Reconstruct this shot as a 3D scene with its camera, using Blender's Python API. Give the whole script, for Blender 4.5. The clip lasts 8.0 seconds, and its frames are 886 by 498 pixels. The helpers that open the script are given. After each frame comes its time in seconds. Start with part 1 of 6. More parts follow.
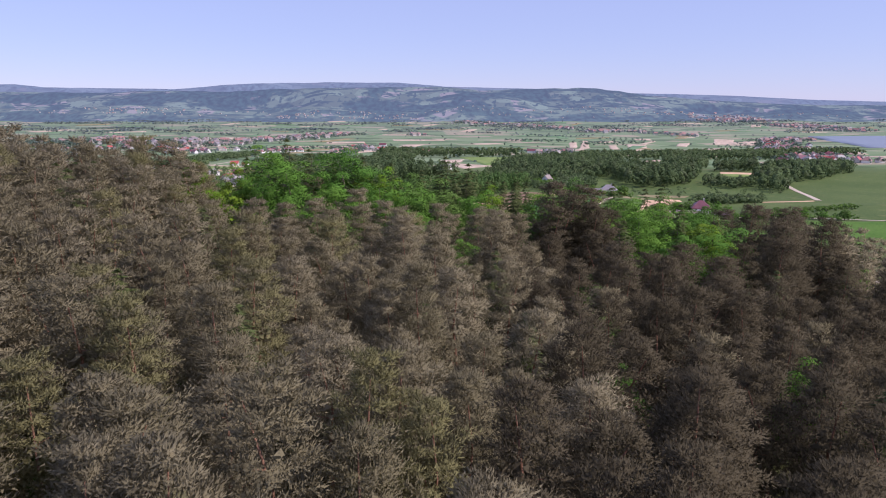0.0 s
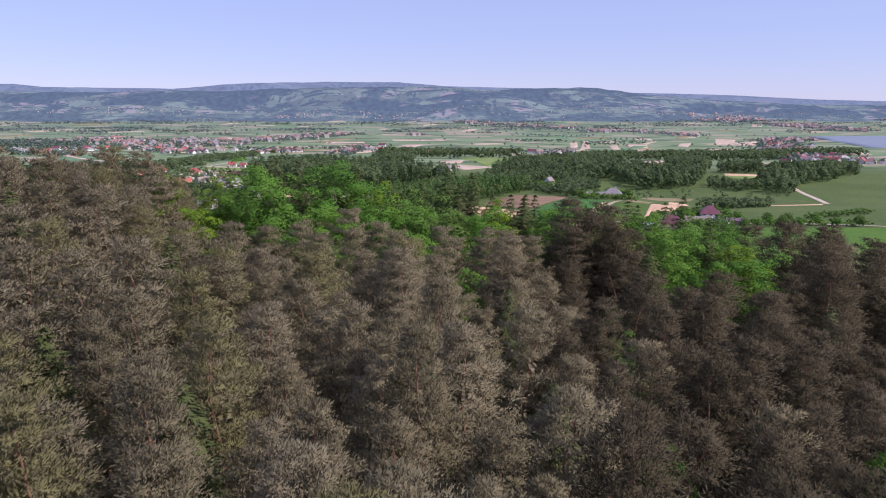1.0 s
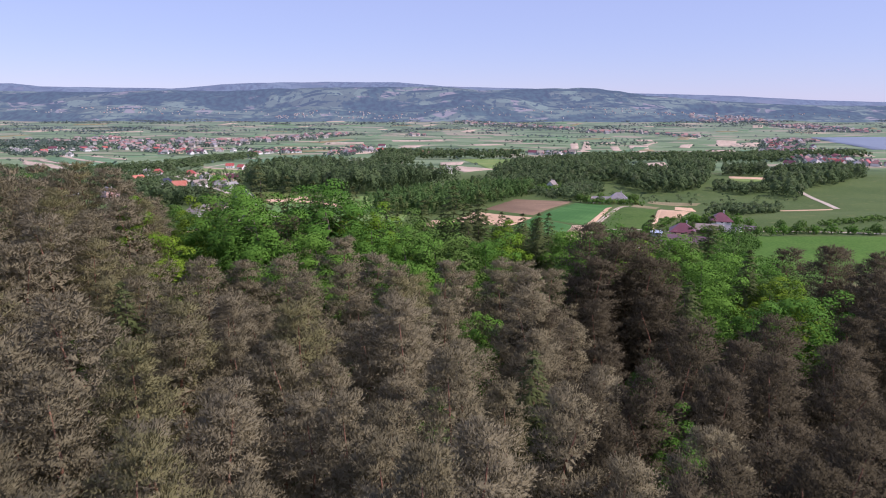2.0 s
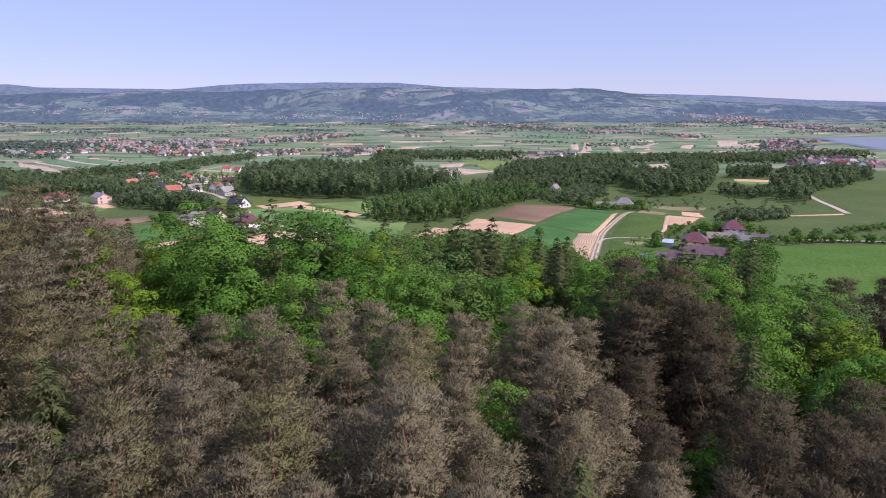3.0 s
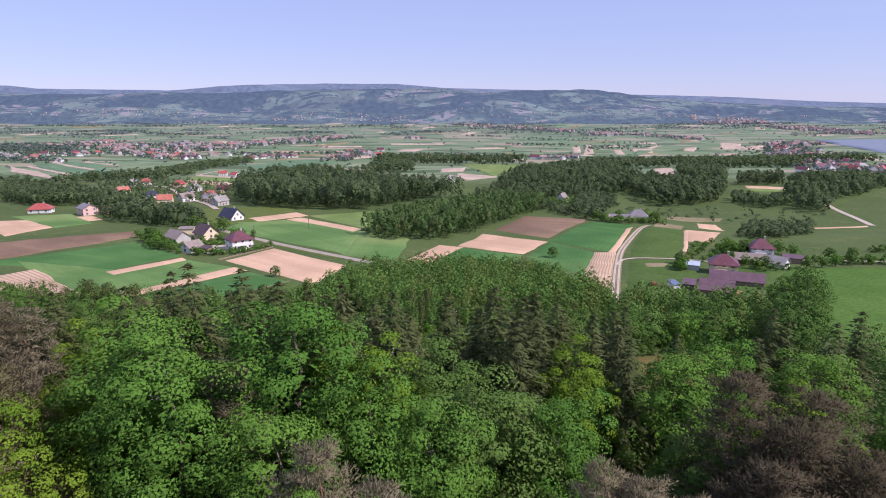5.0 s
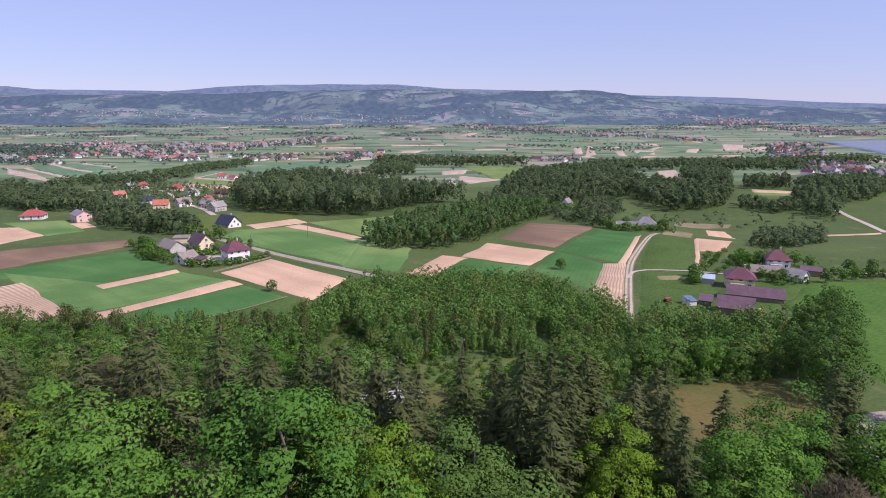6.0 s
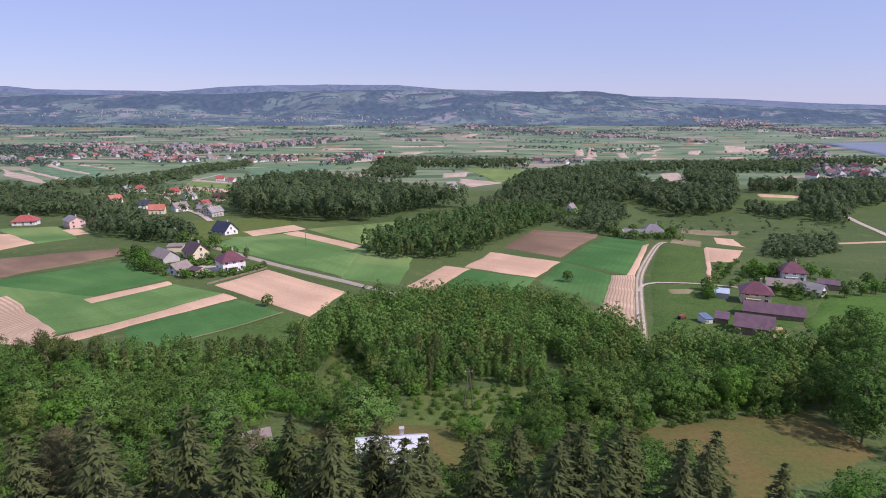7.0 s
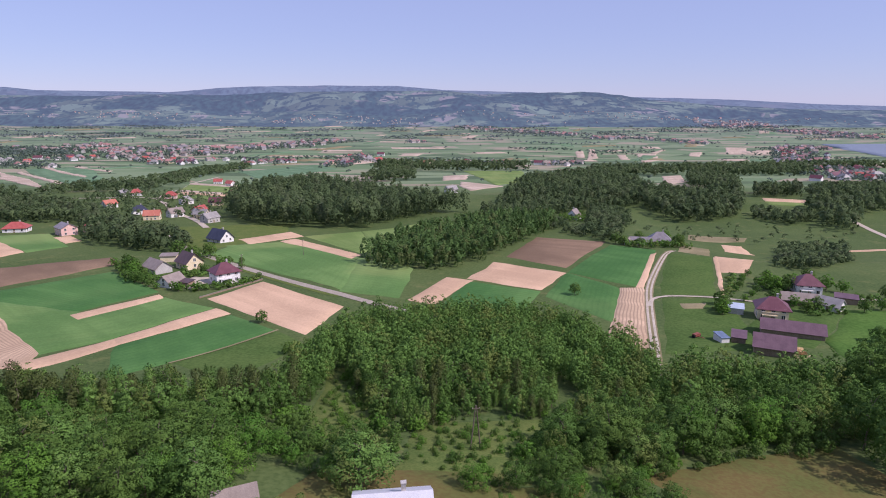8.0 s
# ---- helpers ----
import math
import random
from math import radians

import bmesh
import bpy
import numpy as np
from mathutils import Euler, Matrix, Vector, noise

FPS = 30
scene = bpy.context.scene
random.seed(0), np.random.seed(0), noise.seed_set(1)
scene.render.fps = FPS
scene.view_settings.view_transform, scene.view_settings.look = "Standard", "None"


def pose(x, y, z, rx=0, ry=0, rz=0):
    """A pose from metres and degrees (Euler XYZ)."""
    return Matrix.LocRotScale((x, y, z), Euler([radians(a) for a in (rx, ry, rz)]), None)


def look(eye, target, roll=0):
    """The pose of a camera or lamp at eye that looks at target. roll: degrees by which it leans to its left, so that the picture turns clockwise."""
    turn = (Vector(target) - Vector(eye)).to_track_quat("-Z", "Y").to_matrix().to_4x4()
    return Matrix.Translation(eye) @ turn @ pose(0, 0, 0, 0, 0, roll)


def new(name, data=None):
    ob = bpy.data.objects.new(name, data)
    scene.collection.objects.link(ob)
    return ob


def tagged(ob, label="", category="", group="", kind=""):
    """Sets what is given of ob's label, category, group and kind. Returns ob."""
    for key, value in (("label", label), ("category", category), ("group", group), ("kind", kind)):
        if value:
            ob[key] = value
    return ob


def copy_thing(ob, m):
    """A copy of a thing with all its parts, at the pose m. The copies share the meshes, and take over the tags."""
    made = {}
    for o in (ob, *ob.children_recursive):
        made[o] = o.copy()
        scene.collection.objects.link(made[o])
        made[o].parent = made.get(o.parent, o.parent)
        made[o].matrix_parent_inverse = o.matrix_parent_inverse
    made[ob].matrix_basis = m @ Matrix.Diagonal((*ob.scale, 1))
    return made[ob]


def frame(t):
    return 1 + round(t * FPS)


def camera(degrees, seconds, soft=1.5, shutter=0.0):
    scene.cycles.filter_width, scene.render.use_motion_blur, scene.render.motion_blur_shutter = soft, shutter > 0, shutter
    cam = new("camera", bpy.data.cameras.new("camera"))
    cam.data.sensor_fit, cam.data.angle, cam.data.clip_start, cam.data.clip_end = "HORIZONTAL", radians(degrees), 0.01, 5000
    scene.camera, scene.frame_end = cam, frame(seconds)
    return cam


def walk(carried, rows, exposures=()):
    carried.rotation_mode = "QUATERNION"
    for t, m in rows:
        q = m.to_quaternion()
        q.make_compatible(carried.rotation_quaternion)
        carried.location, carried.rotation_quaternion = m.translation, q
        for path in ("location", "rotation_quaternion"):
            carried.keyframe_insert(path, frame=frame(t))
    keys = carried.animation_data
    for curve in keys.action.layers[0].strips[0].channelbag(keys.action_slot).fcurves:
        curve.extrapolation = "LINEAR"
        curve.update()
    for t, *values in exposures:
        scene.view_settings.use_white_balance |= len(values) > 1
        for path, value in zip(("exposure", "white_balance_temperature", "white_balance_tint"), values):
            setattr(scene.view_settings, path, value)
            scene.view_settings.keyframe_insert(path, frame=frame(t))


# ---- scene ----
# exposure and white balance of the clip, constant along the flight
EXPOSE = ((0.0, 0.0, 6100, 29), (4.5, 0.0, 6100, 29), (8.0, -0.2, 6100, 29))

cam = camera(70.0, 8.0, soft=1.0, shutter=0.2)
PATH = [
    (0, (3.271, 13.672, 49.345), (3.29, 15.617, 48.882), -0.0),
    (0.5, (3.244, 18.644, 49.844), (3.262, 20.59, 49.382), -0.0),
    (1, (2.981, 24.289, 50.433), (3.001, 26.235, 49.968), -0.0),
    (1.5, (2.643, 29.736, 51.046), (2.664, 31.681, 50.581), 0.1),
    (3, (1.456, 47.715, 53.118), (1.48, 49.66, 52.654), -0.0),
    (3.5, (0.872, 53.332, 53.838), (0.898, 55.277, 53.374), -0.0),
    (4, (0.289, 59.155, 54.696), (0.315, 61.101, 54.233), -0.0),
    (4.5, (-0.302, 64.504, 55.557), (-0.276, 66.449, 55.095), -0.0),
    (6, (-2.153, 80.549, 58.615), (-2.128, 82.495, 58.154), 0.0),
    (6.5, (-2.615, 85.422, 59.596), (-2.59, 87.368, 59.136), 0.0),
    (7, (-3.064, 90.584, 60.661), (-3.039, 92.53, 60.201), 0.1),
    (7.5, (-3.464, 95.399, 61.567), (-3.438, 97.346, 61.109), 0.1),
    (8, (-3.827, 100.547, 62.656), (-3.801, 102.493, 62.198), 0.1),
]
walk(cam, [(t, look(e, g, r)) for t, e, g, r in PATH], EXPOSE)

# ---------------------------------------------------------------- daylight
SUN_FROM = Vector((1.0, -0.45, 1.1))
world = bpy.data.worlds.new("world")
scene.world = world
world.use_nodes = True
wt = world.node_tree
sky = wt.nodes.new("ShaderNodeTexSky")
sky.sky_type = "NISHITA"
sky.sun_disc = False
sky.sun_elevation = math.atan2(SUN_FROM.z, math.hypot(SUN_FROM.x, SUN_FROM.y))
sky.sun_rotation = math.atan2(SUN_FROM.x, SUN_FROM.y)
sky.altitude = 300
sky.air_density = 1.0
sky.dust_density = 0.0
sky.ozone_density = 6.0
# summer haze evens out the clear sky
haze = wt.nodes.new("ShaderNodeMix")
haze.data_type = "RGBA"
haze.inputs[0].default_value = 0.62
haze.inputs[7].default_value = (4.3, 4.95, 7.25, 1)
wt.links.new(sky.outputs[0], haze.inputs[6])
wt.links.new(haze.outputs[2], wt.nodes["Background"].inputs[0])
wt.nodes["Background"].inputs[1].default_value = 0.12
sun_lamp = bpy.data.lights.new("sun", "SUN")
sun_lamp.energy = 5.0
sun_lamp.angle = radians(0.53)
sun_lamp.color = (1.0, 0.93, 0.82)
sun = new("sun", sun_lamp)
sun.matrix_world = look(SUN_FROM * 100, (0, 0, 0))


# ---------------------------------------------------------------- materials
def start(name, rough=0.9, spec=0.2):
    m = bpy.data.materials.new(name)
    m.use_nodes = True
    t = m.node_tree
    b = t.nodes["Principled BSDF"]
    b.inputs["Roughness"].default_value = rough
    b.inputs["Specular IOR Level"].default_value = spec
    return m, t, b


def node(t, kind, **values):
    n = t.nodes.new(kind)
    for key, v in values.items():
        n.inputs[key].default_value = v
    return n


def blend(t, fac, a, b, mode="MIX"):
    """A colour mix; fac, a, b are sockets, colours or numbers. Gives the result's socket."""
    n = t.nodes.new("ShaderNodeMix")
    n.data_type, n.blend_type = "RGBA", mode
    for i, v in ((0, fac), (6, a), (7, b)):
        if isinstance(v, bpy.types.NodeSocket):
            t.links.new(v, n.inputs[i])
        elif isinstance(v, (int, float)):
            n.inputs[i].default_value = v
        else:
            n.inputs[i].default_value = (*v, 1)
    return n.outputs[2]


def grain(t, scale, detail=4.0, stretch=None, where="Object"):
    """Noise in the object's own metres, stretched if asked."""
    c = t.nodes.new("ShaderNodeTexCoord")
    n = node(t, "ShaderNodeTexNoise", Scale=scale, Detail=detail)
    out = c.outputs[where]
    if stretch:
        mp = t.nodes.new("ShaderNodeMapping")
        mp.inputs["Scale"].default_value = stretch
        t.links.new(out, mp.inputs[0])
        out = mp.outputs[0]
    t.links.new(out, n.inputs["Vector"])
    return n.outputs["Fac"]


def ramp(t, fac, lo, hi):
    r = t.nodes.new("ShaderNodeMapRange")
    r.interpolation_type = "SMOOTHSTEP"
    r.inputs[1].default_value, r.inputs[2].default_value = lo, hi
    t.links.new(fac, r.inputs[0])
    return r.outputs[0]


def bump(t, b, fac, strength, depth):
    n = node(t, "ShaderNodeBump", Strength=strength, Distance=depth)
    t.links.new(fac, n.inputs["Height"])
    t.links.new(n.outputs[0], b.inputs["Normal"])


def plain(name, a, b2, scale=3.0, rough=0.85, spec=0.25, fine=12.0, depth=0.02, metal=0.0):
    """Two tones in large stains and fine grain, with relief."""
    m, t, b = start(name, rough, spec)
    big, small = grain(t, scale), grain(t, scale * fine)
    c = blend(t, ramp(t, big, 0.35, 0.65), a, b2)
    c = blend(t, 0.35, c, blend(t, ramp(t, small, 0.3, 0.7), [v * 0.6 for v in a], [min(1, v * 1.35) for v in b2]))
    t.links.new(c, b.inputs["Base Color"])
    b.inputs["Metallic"].default_value = metal
    bump(t, b, small, 0.4, depth)
    return m


def soil(name, a, b2, stripe=1.2, strength=0.5, wear=0.0):
    """Tilled or sown land: furrow rows along the field, damp and dry stains."""
    m, t, b = start(name, 0.95, 0.1)
    uv = t.nodes.new("ShaderNodeTexCoord")
    w = node(t, "ShaderNodeTexWave", Scale=1.0 / stripe, Distortion=1.2, Detail=2.0)
    w.inputs["Detail Scale"].default_value = 0.6
    t.links.new(uv.outputs["UV"], w.inputs["Vector"])
    band = grain(t, 0.09, 3, (0.06, 1.0, 1.0), "UV")
    big, small = grain(t, 0.035), grain(t, 1.3)
    c = blend(t, ramp(t, big, 0.35, 0.65), [v * 0.88 for v in a], [v * 1.06 for v in b2])
    c = blend(t, ramp(t, band, 0.4, 0.62), c, blend(t, 0.5, c, [v * 0.72 for v in a]))
    c = blend(t, 0.16, c, blend(t, ramp(t, small, 0.3, 0.7), [v * 0.6 for v in a], [min(1, v * 1.3) for v in b2]))
    if wear:
        thin = blend(t, wear, c, (b2[0] * 1.7, b2[1] * 1.2, b2[2] * 1.4))
        c = blend(t, ramp(t, grain(t, 0.018, 5), 0.48, 0.68), c, thin)
    dark = blend(t, ramp(t, w.outputs["Fac"], 0.15, 0.5), [v * 0.6 for v in a], c)
    t.links.new(blend(t, strength, c, dark), b.inputs["Base Color"])
    bump(t, b, small, 0.5, 0.08)
    return m


def leafy(name, a, b2, through_light=0.3, vary=0.45, stand_scale=0.0):
    """Foliage: hue by tree, value by leaf, some light coming through."""
    m, t, b = start(name, 0.75, 0.06)
    info = t.nodes.new("ShaderNodeObjectInfo")
    geo = t.nodes.new("ShaderNodeNewGeometry")
    c = blend(t, info.outputs["Random"], a, b2)
    if stand_scale:
        mp = t.nodes.new("ShaderNodeMapping")
        mp.inputs["Scale"].default_value = (stand_scale, stand_scale, 0.0)
        t.links.new(geo.outputs["Position"], mp.inputs[0])
        g = node(t, "ShaderNodeTexVoronoi", Scale=1.0)
        t.links.new(mp.outputs[0], g.inputs["Vector"])
        each = t.nodes.new("ShaderNodeSeparateColor")
        t.links.new(g.outputs["Color"], each.inputs[0])
        c = blend(t, each.outputs[0], [v * 0.68 for v in a], [v * 1.15 for v in b2])
        c = blend(t, ramp(t, each.outputs[1], 0.7, 0.95), c, (b2[1] * 0.66, b2[1] * 0.86, b2[2]))
    island = geo.outputs["Random Per Island"]
    c = blend(t, island, blend(t, vary, c, [v * 0.35 for v in a]), blend(t, vary, c, [min(1, v * 1.7) for v in b2]))
    t.links.new(c, b.inputs["Base Color"])
    tr = t.nodes.new("ShaderNodeBsdfTranslucent")
    t.links.new(c, tr.inputs["Color"])
    mix = t.nodes.new("ShaderNodeMixShader")
    mix.inputs[0].default_value = through_light
    t.links.new(b.outputs[0], mix.inputs[1])
    t.links.new(tr.outputs[0], mix.inputs[2])
    t.links.new(mix.outputs[0], t.nodes["Material Output"].inputs["Surface"])
    return m


def grassland():
    """Meadows and, out on the plain, a patchwork of long narrow plots."""
    m, t, b = start("grassland", 0.95, 0.1)
    geo = t.nodes.new("ShaderNodeNewGeometry")
    mp = t.nodes.new("ShaderNodeMapping")
    mp.inputs["Rotation"].default_value = (0, 0, 0.5)
    mp.inputs["Scale"].default_value = (0.008, 0.02, 0.0)
    t.links.new(geo.outputs["Position"], mp.inputs[0])
    v = node(t, "ShaderNodeTexVoronoi", Scale=1.0, Randomness=0.85)
    t.links.new(mp.outputs[0], v.inputs["Vector"])
    sep = t.nodes.new("ShaderNodeSeparateColor")
    t.links.new(v.outputs["Color"], sep.inputs[0])
    xyz = t.nodes.new("ShaderNodeSeparateXYZ")
    t.links.new(geo.outputs["Position"], xyz.inputs[0])
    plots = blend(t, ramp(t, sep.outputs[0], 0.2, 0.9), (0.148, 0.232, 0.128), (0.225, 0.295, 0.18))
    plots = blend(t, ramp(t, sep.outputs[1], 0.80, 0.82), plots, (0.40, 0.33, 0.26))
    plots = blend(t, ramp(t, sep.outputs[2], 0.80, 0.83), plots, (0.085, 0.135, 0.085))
    # haze put into the colour: plots turn blue-grey further out
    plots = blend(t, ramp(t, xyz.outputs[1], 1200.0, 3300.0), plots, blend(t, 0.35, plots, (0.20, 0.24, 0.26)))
    big, small, mid = grain(t, 0.02), grain(t, 1.1), grain(t, 0.15)
    near = blend(t, ramp(t, big, 0.35, 0.65), (0.056, 0.096, 0.03), (0.082, 0.122, 0.04))
    near = blend(t, ramp(t, mid, 0.55, 0.75), near, (0.135, 0.15, 0.056))
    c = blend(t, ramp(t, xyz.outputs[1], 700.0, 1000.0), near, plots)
    c = blend(t, 0.3, c, blend(t, ramp(t, small, 0.3, 0.7), (0.05, 0.08, 0.02), (0.16, 0.2, 0.07)))
    t.links.new(c, b.inputs["Base Color"])
    bump(t, b, small, 0.5, 0.15)
    return m


def hillside(name, woods, meadows, plots, haze_glow):
    """The far hills: stands of wood, clearings cut into plots, single trees; a backdrop with a faint blue glow in place
    of haze.
    """
    m, t, b = start(name, 1.0, 0.0)
    stands, edge = grain(t, 0.0027, 5, (0.8, 1.2, 0)), grain(t, 0.014, 5, (0.7, 0.9, 0))
    specks, lines = grain(t, 0.045, 3, (0.8, 0.5, 0)), grain(t, 0.02, 2, (0.25, 1.1, 0))
    pos = t.nodes.new("ShaderNodeNewGeometry")
    mp = t.nodes.new("ShaderNodeMapping")
    mp.inputs["Rotation"].default_value = (0, 0, 0.3)
    mp.inputs["Scale"].default_value = (0.011, 0.016, 0.0)
    t.links.new(pos.outputs["Position"], mp.inputs[0])
    cells = node(t, "ShaderNodeTexVoronoi", Scale=1.0)
    t.links.new(mp.outputs[0], cells.inputs["Vector"])
    each = t.nodes.new("ShaderNodeSeparateColor")
    t.links.new(cells.outputs["Color"], each.inputs[0])
    open_land = blend(t, each.outputs[0], [v * 0.7 for v in meadows], [v * 1.45 for v in meadows])
    open_land = blend(t, ramp(t, each.outputs[1], 0.86, 0.89), open_land, plots)
    open_land = blend(t, ramp(t, lines, 0.56, 0.6), open_land, woods)
    open_land = blend(t, ramp(t, specks, 0.56, 0.62), open_land, woods)
    trees = blend(t, ramp(t, specks, 0.35, 0.65), [v * 0.6 for v in woods], [v * 1.5 for v in woods])
    mask = t.nodes.new("ShaderNodeMath")
    mask.operation = "MULTIPLY_ADD"
    t.links.new(edge, mask.inputs[0])
    mask.inputs[1].default_value = 0.45
    t.links.new(stands, mask.inputs[2])
    c = blend(t, ramp(t, mask.outputs[0], 0.7, 0.77), trees, open_land)
    t.links.new(c, b.inputs["Base Color"])
    # emission stands in for the haze over the hills
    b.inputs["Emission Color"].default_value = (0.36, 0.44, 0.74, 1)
    b.inputs["Emission Strength"].default_value = haze_glow
    return m


def water():
    m, t, b = start("lake_water", 0.35, 0.16)
    g = grain(t, 0.02, 3, (0.4, 1.5, 1))
    t.links.new(blend(t, g, (0.15, 0.18, 0.22), (0.20, 0.23, 0.27)), b.inputs["Base Color"])
    bump(t, b, grain(t, 0.4), 0.15, 0.1)
    return m


def metal_sheet(name, a, b2, pitch=0.33):
    """Profiled roof sheet with ribs."""
    m, t, b = start(name, 0.45, 0.4)
    uv = t.nodes.new("ShaderNodeTexCoord")
    w = node(t, "ShaderNodeTexWave", Scale=1.0 / pitch / 6.0, Distortion=0.0)
    t.links.new(uv.outputs["Object"], w.inputs["Vector"])
    big, small = grain(t, 0.5), grain(t, 9.0)
    c = blend(t, ramp(t, big, 0.35, 0.65), a, b2)
    c = blend(t, 0.25, c, blend(t, ramp(t, small, 0.3, 0.7), [v * 0.6 for v in a], [min(1, v * 1.3) for v in b2]))
    t.links.new(c, b.inputs["Base Color"])
    bump(t, b, w.outputs["Fac"], 0.3, 0.02)
    return m


